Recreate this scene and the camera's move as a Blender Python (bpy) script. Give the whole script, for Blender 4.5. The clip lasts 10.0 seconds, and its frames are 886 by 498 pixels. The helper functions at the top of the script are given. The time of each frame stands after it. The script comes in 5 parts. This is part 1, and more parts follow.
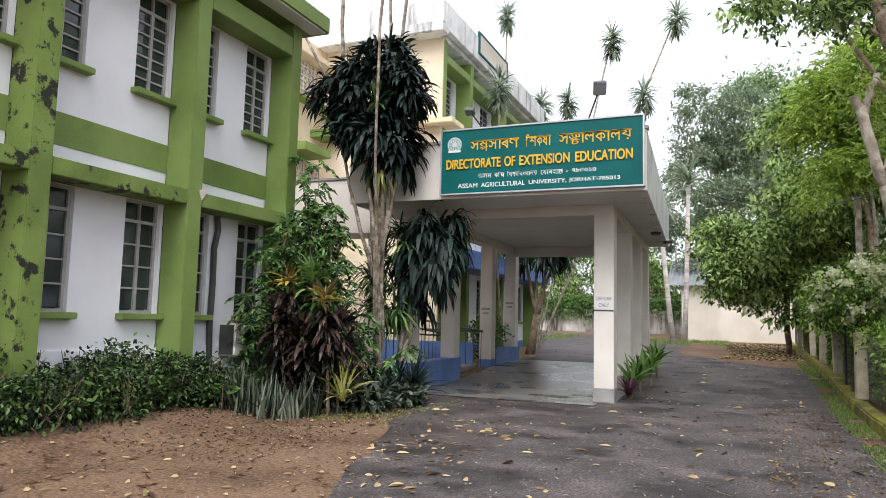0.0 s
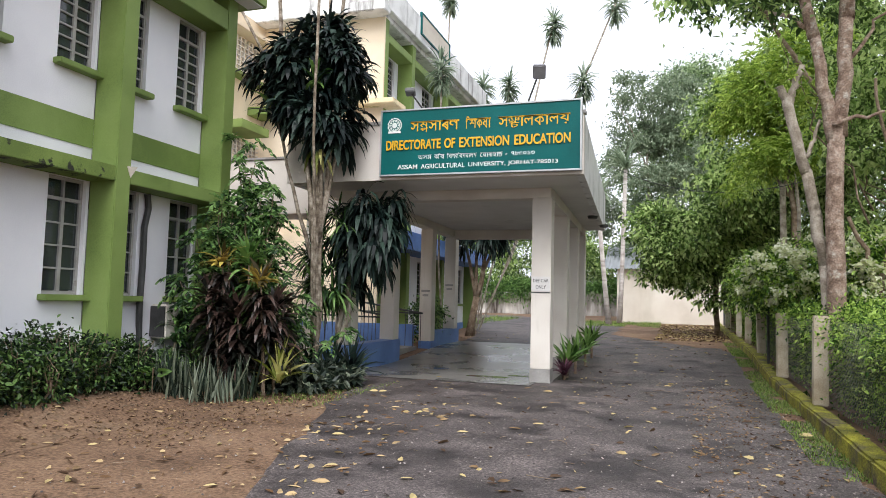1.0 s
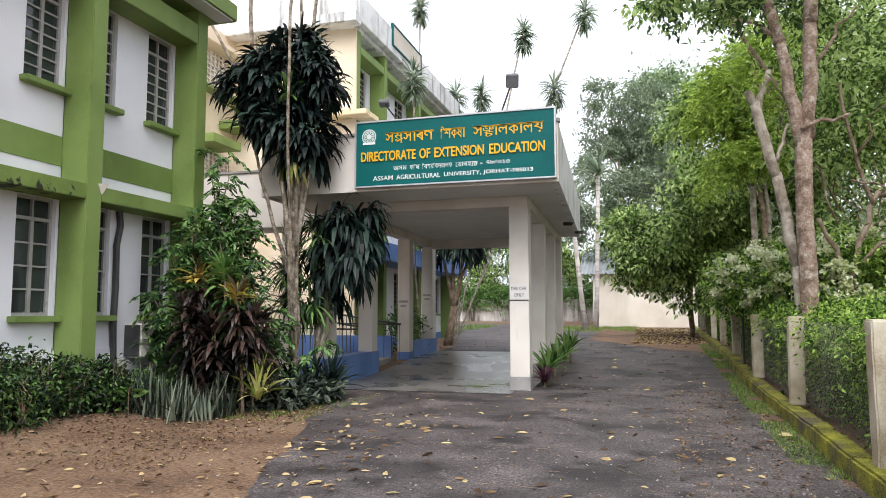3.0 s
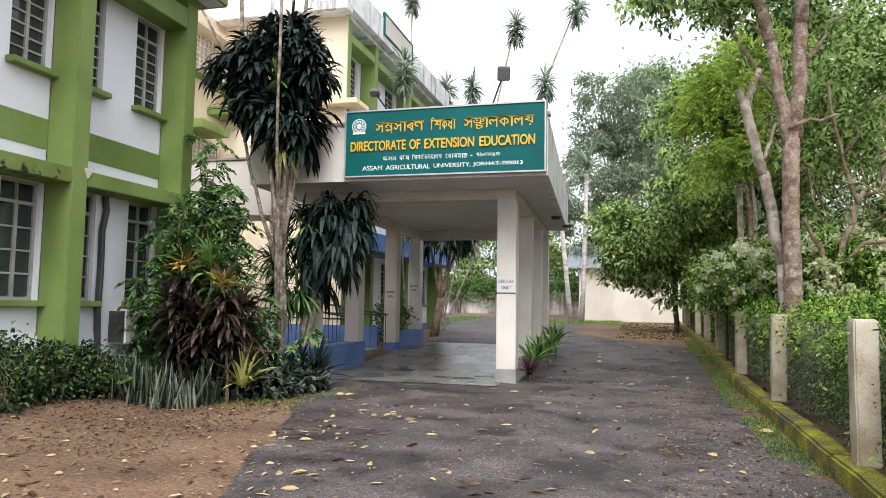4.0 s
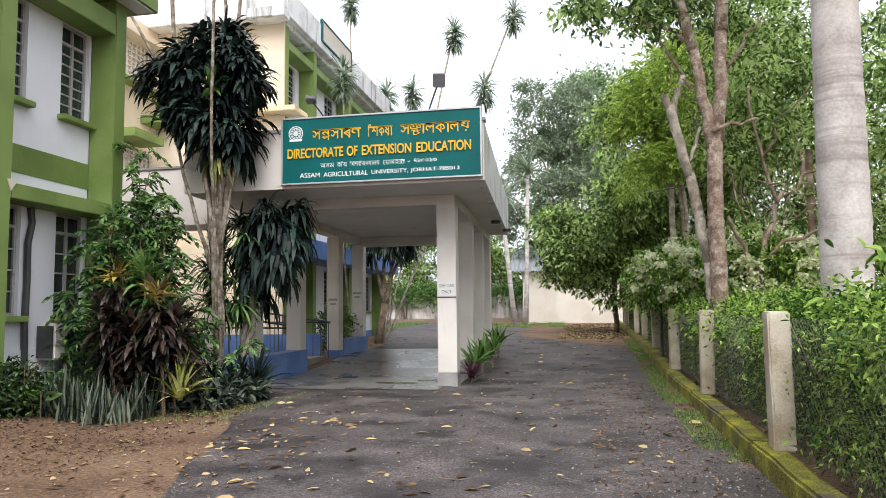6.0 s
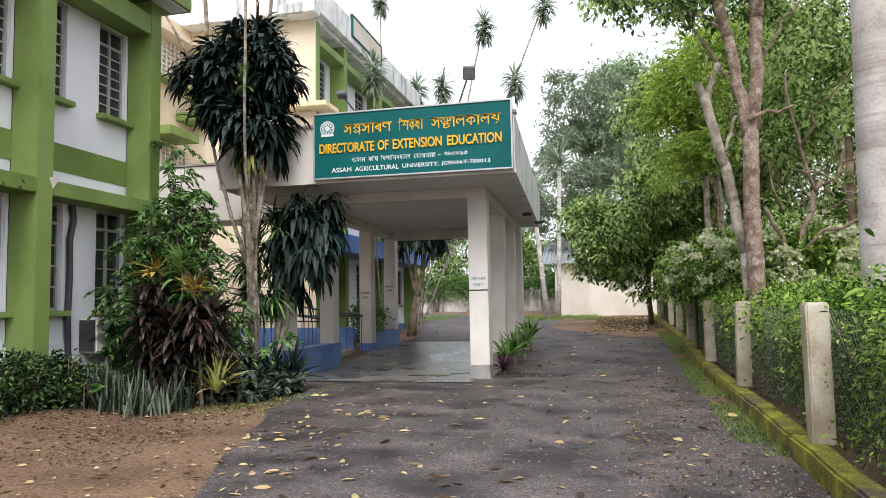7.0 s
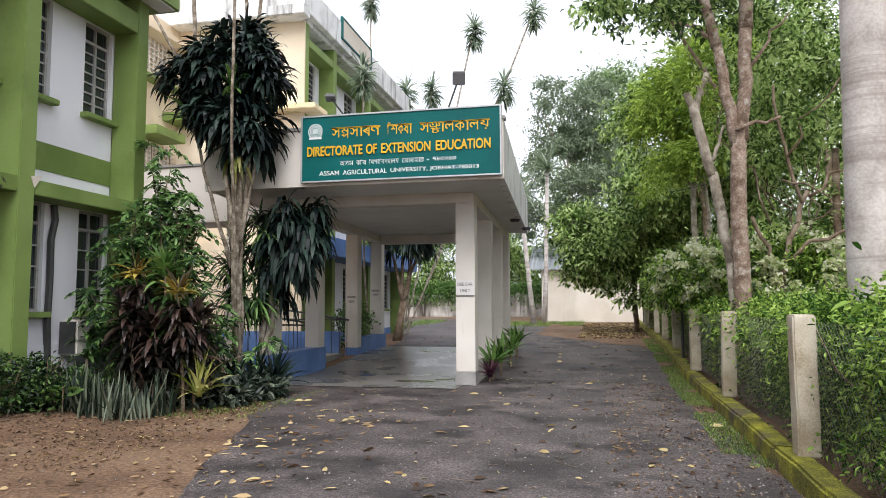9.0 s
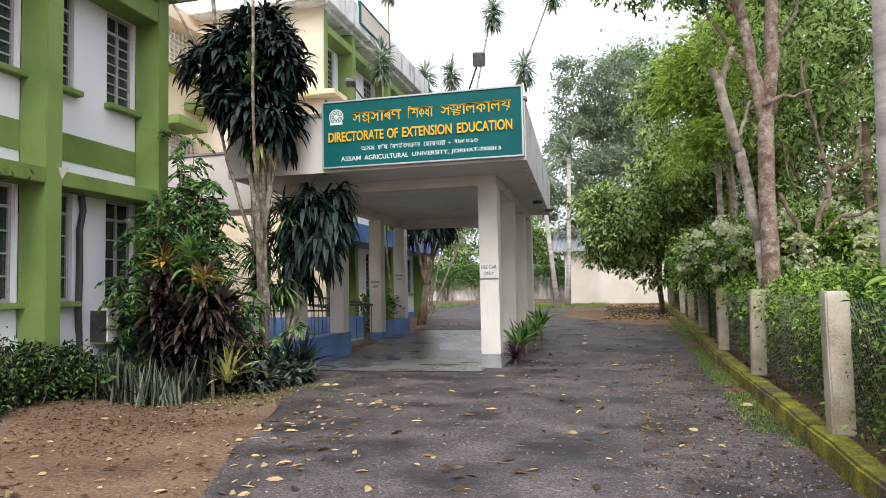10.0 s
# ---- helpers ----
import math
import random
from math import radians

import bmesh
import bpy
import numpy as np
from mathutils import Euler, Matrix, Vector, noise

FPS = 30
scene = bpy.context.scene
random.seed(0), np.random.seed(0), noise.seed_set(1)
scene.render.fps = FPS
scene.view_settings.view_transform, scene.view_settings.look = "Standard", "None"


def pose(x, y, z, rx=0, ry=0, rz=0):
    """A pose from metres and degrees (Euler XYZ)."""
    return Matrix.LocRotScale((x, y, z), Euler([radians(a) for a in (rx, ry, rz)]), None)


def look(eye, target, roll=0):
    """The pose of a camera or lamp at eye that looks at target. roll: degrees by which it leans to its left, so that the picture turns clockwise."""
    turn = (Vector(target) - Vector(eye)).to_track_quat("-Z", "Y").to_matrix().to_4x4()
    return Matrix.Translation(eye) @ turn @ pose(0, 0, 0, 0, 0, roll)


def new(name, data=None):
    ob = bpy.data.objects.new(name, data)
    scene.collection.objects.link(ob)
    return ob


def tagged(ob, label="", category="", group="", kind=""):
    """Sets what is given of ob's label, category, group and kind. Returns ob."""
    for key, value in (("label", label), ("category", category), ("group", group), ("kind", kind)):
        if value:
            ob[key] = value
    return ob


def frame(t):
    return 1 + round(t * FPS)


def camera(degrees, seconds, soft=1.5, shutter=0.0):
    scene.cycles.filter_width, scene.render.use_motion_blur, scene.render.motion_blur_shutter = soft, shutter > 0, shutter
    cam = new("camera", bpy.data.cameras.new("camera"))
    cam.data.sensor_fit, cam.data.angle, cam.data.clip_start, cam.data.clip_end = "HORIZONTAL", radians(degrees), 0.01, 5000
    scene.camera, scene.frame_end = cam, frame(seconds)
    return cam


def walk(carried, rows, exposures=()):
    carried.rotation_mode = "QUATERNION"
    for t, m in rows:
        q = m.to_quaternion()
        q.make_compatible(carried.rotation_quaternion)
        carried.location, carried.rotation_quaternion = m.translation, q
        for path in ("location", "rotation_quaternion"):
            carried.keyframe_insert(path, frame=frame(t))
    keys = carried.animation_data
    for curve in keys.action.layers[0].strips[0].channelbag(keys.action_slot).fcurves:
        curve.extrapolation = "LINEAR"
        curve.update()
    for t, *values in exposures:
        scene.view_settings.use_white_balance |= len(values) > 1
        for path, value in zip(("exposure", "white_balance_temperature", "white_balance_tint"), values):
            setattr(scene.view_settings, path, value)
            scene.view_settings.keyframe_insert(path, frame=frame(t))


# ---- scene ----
cam = camera(64.44, 10.0, soft=0.8)
PATH = [
    (0, (-0.060, 0.827, 1.492), (-0.829, 2.663, 1.687), 1.39),
    (0.5, (-0.040, 0.832, 1.487), (-0.751, 2.692, 1.676), 1.13),
    (1, (-0.018, 0.866, 1.476), (-0.633, 2.763, 1.626), 1.43),
    (1.5, (-0.041, 0.885, 1.482), (-0.640, 2.784, 1.676), 1.18),
    (2, (-0.062, 0.891, 1.473), (-0.698, 2.782, 1.602), 1.67),
    (2.5, (-0.067, 0.869, 1.478), (-0.663, 2.771, 1.639), 0.63),
    (2.7, (-0.060, 0.869, 1.485), (-0.628, 2.777, 1.670), -0.21),
    (3.8, (-0.083, 0.869, 1.502), (-0.570, 2.804, 1.638), 1.12),
    (4, (-0.076, 0.867, 1.502), (-0.589, 2.794, 1.654), 0.87),
    (4.5, (-0.049, 0.859, 1.488), (-0.551, 2.793, 1.565), 0.79),
    (5, (-0.013, 0.841, 1.495), (-0.478, 2.783, 1.618), -0.51),
    (5.5, (0.047, 0.803, 1.483), (-0.339, 2.759, 1.644), -1.29),
    (5.7, (0.067, 0.803, 1.473), (-0.276, 2.766, 1.651), -0.96),
    (6.8, (0.036, 0.813, 1.476), (-0.433, 2.752, 1.612), -0.06),
    (7, (0.066, 0.788, 1.471), (-0.386, 2.731, 1.623), -0.99),
    (7.5, (0.030, 0.825, 1.480), (-0.478, 2.757, 1.588), -0.65),
    (8, (0.070, 0.815, 1.484), (-0.291, 2.774, 1.664), -1.26),
    (8.5, (0.063, 0.837, 1.497), (-0.294, 2.799, 1.644), -2.38),
    (9, (0.053, 0.847, 1.500), (-0.363, 2.796, 1.663), -0.25),
    (9.5, (0.036, 0.860, 1.498), (-0.415, 2.802, 1.649), -1.17),
    (10, (0.018, 0.864, 1.487), (-0.459, 2.802, 1.606), -1.20),
]
walk(cam, [(t, look(eye, target, roll)) for t, eye, target, roll in PATH],
     [(0, 0.22), (1.5, 0.26), (2.5, 0.28), (4, 0.34), (5, 0.37), (5.7, 0.32), (7, 0.24), (8.5, 0.16), (10, 0.24)])

# ---- world and light: bright overcast sky ----
world = bpy.data.worlds.new("overcast_sky")
scene.world = world
world.use_nodes = True
wn, wl = world.node_tree.nodes, world.node_tree.links
wn.clear()
sky = wn.new("ShaderNodeTexSky")
sky.sky_type, sky.sun_disc = "NISHITA", False
sky.sun_elevation, sky.sun_rotation = radians(48), radians(171)
sky.air_density, sky.dust_density = 1.0, 6.0
soft_sky = wn.new("ShaderNodeHueSaturation")
soft_sky.inputs["Saturation"].default_value = 0.12
soft_sky.inputs["Value"].default_value = 1.0
cloud = wn.new("ShaderNodeMixRGB")
cloud.inputs["Fac"].default_value = 0.6
cloud.inputs["Color2"].default_value = (11.8, 12.2, 13.8, 1)
bg = wn.new("ShaderNodeBackground")
bg.inputs["Strength"].default_value = 0.13
wout = wn.new("ShaderNodeOutputWorld")
wl.new(sky.outputs[0], soft_sky.inputs["Color"])
wl.new(soft_sky.outputs[0], cloud.inputs["Color1"])
wl.new(cloud.outputs[0], bg.inputs["Color"])
wl.new(bg.outputs[0], wout.inputs["Surface"])
sun = new("sun", bpy.data.lights.new("sun", "SUN"))
sun.data.energy, sun.data.angle, sun.data.color = 2.7, radians(50), (1.0, 0.99, 0.995)
sun.matrix_world = look((3, -12, 30), (-1, 14, 0))

# ---- materials ----
def material(name, stops=(), scale=3.0, rough=0.7, bump=0.2, fine=60.0, metallic=0.0, stain=None, stain_scale=0.6, stain_amount=0.5,
             streak=False, island=0.0, translucent=0.0, specular=0.4, bump_distance=0.01, rough_var=0.1, stain_sharp=0.12, grainy=0.3, speckle=0.0, speckle_scale=70.0):
    """A procedural surface: colour stops over noise at two scales, optional stains, fine relief."""
    m = bpy.data.materials.new(name)
    m.use_nodes = True
    n, l = m.node_tree.nodes, m.node_tree.links
    bsdf, out = n["Principled BSDF"], n["Material Output"]
    geo = n.new("ShaderNodeNewGeometry")
    coarse = n.new("ShaderNodeTexNoise")
    coarse.inputs["Scale"].default_value, coarse.inputs["Detail"].default_value = scale, 6
    grain = n.new("ShaderNodeTexNoise")
    grain.inputs["Scale"].default_value, grain.inputs["Detail"].default_value = fine, 4
    for tex in (coarse, grain):
        l.new(geo.outputs["Position"], tex.inputs["Vector"])
    both = n.new("ShaderNodeMath")
    both.operation = "MULTIPLY_ADD"
    l.new(grain.outputs["Fac"], both.inputs[0])
    both.inputs[1].default_value = grainy
    add = n.new("ShaderNodeMath")
    add.operation = "MULTIPLY"
    l.new(coarse.outputs["Fac"], add.inputs[0])
    add.inputs[1].default_value = 1 - grainy
    l.new(add.outputs[0], both.inputs[2])
    value = both.outputs[0]
    if island:
        shift = n.new("ShaderNodeMath")
        shift.operation = "MULTIPLY_ADD"
        less = n.new("ShaderNodeMath")
        less.operation = "SUBTRACT"
        l.new(geo.outputs["Random Per Island"], less.inputs[0])
        less.inputs[1].default_value = 0.5
        l.new(less.outputs[0], shift.inputs[0])
        shift.inputs[1].default_value = island
        l.new(value, shift.inputs[2])
        value = shift.outputs[0]
    ramp = n.new("ShaderNodeValToRGB")
    while len(ramp.color_ramp.elements) < len(stops):
        ramp.color_ramp.elements.new(0.5)
    for k, c in enumerate(stops):
        ramp.color_ramp.elements[k].position = 0.36 + 0.28 * k / max(1, len(stops) - 1)
        ramp.color_ramp.elements[k].color = (*c, 1)
    l.new(value, ramp.inputs["Fac"])
    colour = ramp.outputs["Color"]
    if stain:
        spot = n.new("ShaderNodeTexNoise")
        spot.inputs["Scale"].default_value, spot.inputs["Detail"].default_value, spot.inputs["Roughness"].default_value = stain_scale, 8, 0.65
        if streak:
            squash = n.new("ShaderNodeVectorMath")
            squash.operation = "MULTIPLY"
            squash.inputs[1].default_value = (0.12, 0.12, 3.0) if streak == "ring" else (1, 1, 0.12)
            l.new(geo.outputs["Position"], squash.inputs[0])
            l.new(squash.outputs[0], spot.inputs["Vector"])
        else:
            l.new(geo.outputs["Position"], spot.inputs["Vector"])
        cut = n.new("ShaderNodeMapRange")
        edge = 0.68 - 0.3 * stain_amount
        cut.inputs["From Min"].default_value, cut.inputs["From Max"].default_value = edge, edge + stain_sharp
        l.new(spot.outputs["Fac"], cut.inputs["Value"])
        mix = n.new("ShaderNodeMixRGB")
        l.new(cut.outputs[0], mix.inputs["Fac"])
        l.new(colour, mix.inputs["Color1"])
        mix.inputs["Color2"].default_value = (*stain, 1)
        colour = mix.outputs["Color"]
    if speckle:
        cells = n.new("ShaderNodeTexVoronoi")
        cells.inputs["Scale"].default_value = speckle_scale
        l.new(geo.outputs["Position"], cells.inputs["Vector"])
        tone = n.new("ShaderNodeSeparateColor")
        l.new(cells.outputs["Color"], tone.inputs["Color"])
        spread = n.new("ShaderNodeMapRange")
        spread.inputs["To Min"].default_value, spread.inputs["To Max"].default_value = 1 - speckle, 1 + speckle
        l.new(tone.outputs[0], spread.inputs["Value"])
        grit = n.new("ShaderNodeVectorMath")
        grit.operation = "SCALE"
        l.new(colour, grit.inputs[0])
        l.new(spread.outputs[0], grit.inputs["Scale"])
        colour = grit.outputs[0]
    l.new(colour, bsdf.inputs["Base Color"])
    rr = n.new("ShaderNodeMapRange")
    rr.inputs["To Min"].default_value, rr.inputs["To Max"].default_value = max(0.03, rough - rough_var), min(1, rough + rough_var)
    l.new(coarse.outputs["Fac"], rr.inputs["Value"])
    l.new(rr.outputs[0], bsdf.inputs["Roughness"])
    bsdf.inputs["Metallic"].default_value = metallic
    bsdf.inputs["Specular IOR Level"].default_value = specular
    if bump:
        b = n.new("ShaderNodeBump")
        b.inputs["Strength"].default_value, b.inputs["Distance"].default_value = bump, bump_distance
        l.new(both.outputs[0], b.inputs["Height"])
        l.new(b.outputs[0], bsdf.inputs["Normal"])
    if translucent:
        tr = n.new("ShaderNodeBsdfTranslucent")
        l.new(colour, tr.inputs["Color"])
        mixer = n.new("ShaderNodeMixShader")
        mixer.inputs[0].default_value = translucent
        l.new(bsdf.outputs[0], mixer.inputs[1])
        l.new(tr.outputs[0], mixer.inputs[2])
        l.new(mixer.outputs[0], out.inputs["Surface"])
    return m


def leafy(name, dark, mid, light, rough=0.45, translucent=0.3, specular=0.35):
    return material(name, (dark, mid, light), scale=0.7, fine=8, rough=rough, bump=0, island=0.62, translucent=translucent, specular=specular)


GREEN = material("green_wall_paint", ((0.125, 0.185, 0.046), (0.175, 0.25, 0.066), (0.205, 0.285, 0.082)), 1.2, 0.65, 0.15, stain=(0.06, 0.085, 0.03), stain_scale=1.1, stain_amount=0.12, streak=True, stain_sharp=0.3)
GREEN_OLD = material("peeling_green_paint", ((0.115, 0.17, 0.038), (0.17, 0.24, 0.056), (0.205, 0.275, 0.076)), 1.5, 0.8, 0.4, stain=(0.02, 0.022, 0.014), stain_scale=4.2, stain_amount=0.46, streak=False, stain_sharp=0.05)
WHITE = material("white_wall_paint", ((0.69, 0.69, 0.73), (0.76, 0.76, 0.80), (0.80, 0.80, 0.83)), 0.9, 0.75, 0.15, stain=(0.58, 0.57, 0.55), stain_scale=0.8, stain_amount=0.18, streak=True, stain_sharp=0.4)
CREAM = material("cream_wall_paint", ((0.64, 0.53, 0.39), (0.72, 0.61, 0.46), (0.78, 0.67, 0.52)), 0.7, 0.8, 0.15, stain=(0.5, 0.4, 0.27), stain_scale=0.5, stain_amount=0.2, streak=True, stain_sharp=0.4)
MOSSY_CREAM = material("mossy_cream_paint", ((0.60, 0.48, 0.28), (0.74, 0.60, 0.38), (0.80, 0.67, 0.46)), 1.2, 0.85, 0.3, stain=(0.16, 0.18, 0.05), stain_scale=2.0, stain_amount=0.45, stain_sharp=0.2)
PARAPET = material("weathered_white_parapet", ((0.55, 0.55, 0.54), (0.72, 0.72, 0.71), (0.78, 0.78, 0.78)), 1.6, 0.85, 0.3, stain=(0.10, 0.09, 0.08), stain_scale=2.6, stain_amount=0.52, streak=True, stain_sharp=0.2)
PORCH = material("off_white_porch_paint", ((0.55, 0.505, 0.45), (0.65, 0.605, 0.55), (0.71, 0.67, 0.615)), 1.0, 0.75, 0.2, stain=(0.36, 0.33, 0.28), stain_scale=1.2, stain_amount=0.25, streak=True, stain_sharp=0.3)
SOFFIT = material("porch_ceiling_paint", ((0.58, 0.57, 0.55), (0.66, 0.65, 0.63), (0.72, 0.71, 0.69)), 0.8, 0.85, 0.1, stain=(0.30, 0.28, 0.24), stain_scale=0.9, stain_amount=0.25, stain_sharp=0.3)
BLUE = material("blue_wall_paint", ((0.075, 0.15, 0.36), (0.11, 0.20, 0.45), (0.15, 0.26, 0.53)), 1.5, 0.6, 0.2, stain=(0.16, 0.17, 0.2), stain_scale=1.5, stain_amount=0.25, streak=True, stain_sharp=0.3)
CEMENT = material("grey_cement", ((0.20, 0.19, 0.18), (0.28, 0.27, 0.26), (0.36, 0.35, 0.33)), 2.0, 0.8, 0.4, stain=(0.10, 0.10, 0.09), stain_scale=1.5, stain_amount=0.3, stain_sharp=0.25)
WETFLOOR = material("damp_cement_floor", ((0.085, 0.08, 0.075), (0.165, 0.155, 0.145), (0.26, 0.25, 0.235)), 0.9, 0.3, 0.15, stain=(0.07, 0.065, 0.06), stain_scale=0.9, stain_amount=0.35, stain_sharp=0.2, rough_var=0.22, specular=0.5)
POSTMAT = material("old_concrete_post", ((0.30, 0.24, 0.16), (0.47, 0.41, 0.31), (0.58, 0.53, 0.44)), 2.4, 0.85, 0.5, stain=(0.09, 0.075, 0.045), stain_scale=5.0, stain_amount=0.36, streak=True, stain_sharp=0.3)
MOSS = material("mossy_kerb", grainy=0.5, stops=((0.045, 0.045, 0.012), (0.19, 0.18, 0.018), (0.38, 0.36, 0.035)), scale=3.2, rough=0.95, bump=0.8, fine=90, stain=(0.085, 0.066, 0.05), stain_scale=2.2, stain_amount=0.64, stain_sharp=0.16, bump_distance=0.02, speckle=0.3, speckle_scale=60)
ASPHALT = material("worn_asphalt", grainy=0.55, stops=((0.026, 0.021, 0.020), (0.078, 0.064, 0.062), (0.17, 0.142, 0.135)), scale=1.1, rough=0.66, bump=1.0, fine=45, stain=(0.030, 0.024, 0.024), stain_scale=0.9, stain_amount=0.58, stain_sharp=0.1, bump_distance=0.02, rough_var=0.22, speckle=0.42, speckle_scale=85)
SOIL = material("brown_soil", grainy=0.5, stops=((0.075, 0.042, 0.024), (0.165, 0.098, 0.058), (0.25, 0.16, 0.10)), scale=0.9, rough=0.95, bump=0.6, fine=24, stain=(0.12, 0.085, 0.055), stain_scale=0.9, stain_amount=0.4, stain_sharp=0.2, bump_distance=0.04, speckle=0.26, speckle_scale=55)
STEEL = material("painted_steel", ((0.035, 0.035, 0.035), (0.065, 0.065, 0.065)), 5, 0.45, 0.1)
WIREMAT = material("galvanised_wire", ((0.14, 0.135, 0.12), (0.24, 0.23, 0.21)), 5, 0.5, 0, metallic=0.4)
FRAMEMAT = material("grey_window_paint", ((0.26, 0.25, 0.235), (0.40, 0.39, 0.375)), 4, 0.6, 0.2, stain=(0.15, 0.12, 0.1), stain_scale=4, stain_amount=0.3)
# near-black colour that stands in for the shade of unlit interiors
SHADE_DARK = material("painted_indoor_shade", ((0.05, 0.05, 0.05), (0.08, 0.075, 0.07)), 1, 0.9, 0)
SIGNGREEN = material("teal_green_board", ((0.001, 0.070, 0.068), (0.001, 0.088, 0.086), (0.002, 0.108, 0.105)), 0.8, 0.45, 0.02, specular=0.15)
GOLD = material("gold_letters", ((0.60, 0.33, 0.01), (0.72, 0.42, 0.02)), 4, 0.4, 0)
SILVER = material("pale_letters", ((0.60, 0.66, 0.64), (0.72, 0.78, 0.76)), 4, 0.5, 0)
ALU = material("aluminium_frame", ((0.34, 0.36, 0.37), (0.46, 0.48, 0.48)), 3, 0.4, 0.05, metallic=0.4)
BARK_PALE = material("pale_bark", ((0.17, 0.135, 0.10), (0.32, 0.275, 0.22), (0.48, 0.43, 0.36)), 6, 0.9, 0.9, fine=50, stain=(0.13, 0.11, 0.08), stain_scale=5, stain_amount=0.4, bump_distance=0.03)
BARK_BROWN = material("brown_bark", ((0.10, 0.065, 0.04), (0.20, 0.145, 0.10), (0.32, 0.26, 0.20)), 5, 0.95, 1.0, fine=40, stain=(0.08, 0.06, 0.045), stain_scale=4, stain_amount=0.35, bump_distance=0.03)
BARK_MOTTLED = material("mottled_lichen_bark", ((0.13, 0.085, 0.06), (0.26, 0.185, 0.14), (0.40, 0.33, 0.27)), 7, 0.95, 1.0, fine=45, stain=(0.46, 0.43, 0.37), stain_scale=6, stain_amount=0.34, stain_sharp=0.1, bump_distance=0.03, speckle=0.25, speckle_scale=45)
BARK_GREY = material("grey_flaking_bark", ((0.09, 0.065, 0.045), (0.22, 0.18, 0.135), (0.42, 0.37, 0.30)), 7, 0.95, 1.0, fine=30, stain=(0.06, 0.048, 0.035), stain_scale=7, stain_amount=0.42, streak=True, bump_distance=0.03)
BARK_PALM = material("ringed_palm_bark", ((0.30, 0.265, 0.24), (0.44, 0.40, 0.37), (0.56, 0.52, 0.49)), 2.5, 0.9, 0.8, fine=30, stain=(0.20, 0.165, 0.14), stain_scale=2.2, stain_amount=0.5, stain_sharp=0.2, bump_distance=0.02, streak="ring")
SHEDWALL = material("whitewashed_wall", ((0.56, 0.50, 0.42), (0.63, 0.57, 0.49), (0.68, 0.63, 0.55)), 0.8, 0.85, 0.2, stain=(0.42, 0.38, 0.30), stain_scale=0.5, stain_amount=0.3, streak=True, stain_sharp=0.35)
OLDWALL = material("stained_boundary_wall", ((0.36, 0.33, 0.30), (0.55, 0.52, 0.48), (0.66, 0.63, 0.59)), 1.2, 0.9, 0.3, stain=(0.06, 0.045, 0.035), stain_scale=0.9, stain_amount=0.85, streak=True, stain_sharp=0.2)
TIN = material("corrugated_tin", ((0.30, 0.32, 0.34), (0.42, 0.44, 0.46)), 1, 0.5, 0.05, metallic=0.3)

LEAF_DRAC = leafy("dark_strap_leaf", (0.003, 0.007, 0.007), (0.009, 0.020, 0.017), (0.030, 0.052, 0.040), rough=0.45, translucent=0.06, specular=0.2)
LEAF_MID = leafy("mid_green_leaf", (0.03, 0.08, 0.015), (0.08, 0.17, 0.035), (0.16, 0.28, 0.07))
LEAF_TREE = leafy("tree_leaf", (0.06, 0.11, 0.025), (0.24, 0.38, 0.095), (0.50, 0.63, 0.25), rough=0.4, translucent=0.48)
LEAF_DARK = leafy("dark_tree_leaf", (0.045, 0.09, 0.024), (0.20, 0.33, 0.09), (0.42, 0.55, 0.19), rough=0.4, translucent=0.46)
LEAF_BRIGHT = leafy("bright_feathery_leaf", (0.17, 0.27, 0.04), (0.3, 0.43, 0.07), (0.44, 0.56, 0.12), translucent=0.5)
# the next two greens are paled and greyed: distance haze put into the colour
LEAF_FAR = leafy("far_leaf_greyed_by_haze", (0.17, 0.23, 0.14), (0.25, 0.32, 0.21), (0.34, 0.41, 0.28), translucent=0.45)
LEAF_HAZE = leafy("haze_paled_green_leaf", (0.13, 0.20, 0.09), (0.29, 0.41, 0.20), (0.48, 0.60, 0.35), translucent=0.5)
LEAF_HEDGE = leafy("hedge_leaf", (0.03, 0.085, 0.01), (0.17, 0.31, 0.045), (0.40, 0.56, 0.12), translucent=0.4)
LEAF_SHRUB = leafy("shrub_leaf", (0.018, 0.05, 0.015), (0.075, 0.165, 0.045), (0.19, 0.33, 0.10), translucent=0.3)
LEAF_LOW = leafy("low_shrub_leaf", (0.006, 0.017, 0.006), (0.028, 0.066, 0.018), (0.12, 0.21, 0.055), translucent=0.2)
LEAF_RED = leafy("dark_red_leaf", (0.007, 0.008, 0.006), (0.020, 0.016, 0.013), (0.075, 0.045, 0.036), rough=0.36, translucent=0.12)
LEAF_YELLOW = leafy("yellow_green_leaf", (0.16, 0.20, 0.03), (0.33, 0.36, 0.08), (0.52, 0.50, 0.18), translucent=0.3)
LEAF_ORANGE = leafy("orange_croton_leaf", (0.05, 0.04, 0.014), (0.19, 0.12, 0.035), (0.55, 0.42, 0.09), translucent=0.3)
LEAF_SNAKE = leafy("grey_green_sword_leaf", (0.010, 0.020, 0.012), (0.034, 0.052, 0.034), (0.17, 0.20, 0.14), rough=0.5, translucent=0.1)
# tuft leaves lightened to paint in the bright haze of the sky behind
LEAF_TUFT = leafy("haze_paled_tuft_leaf", (0.13, 0.18, 0.12), (0.24, 0.30, 0.21), (0.38, 0.44, 0.33), translucent=0.65)
LEAF_PURPLE = leafy("purple_leaf", (0.03, 0.008, 0.02), (0.075, 0.02, 0.05), (0.12, 0.05, 0.07), translucent=0.2)
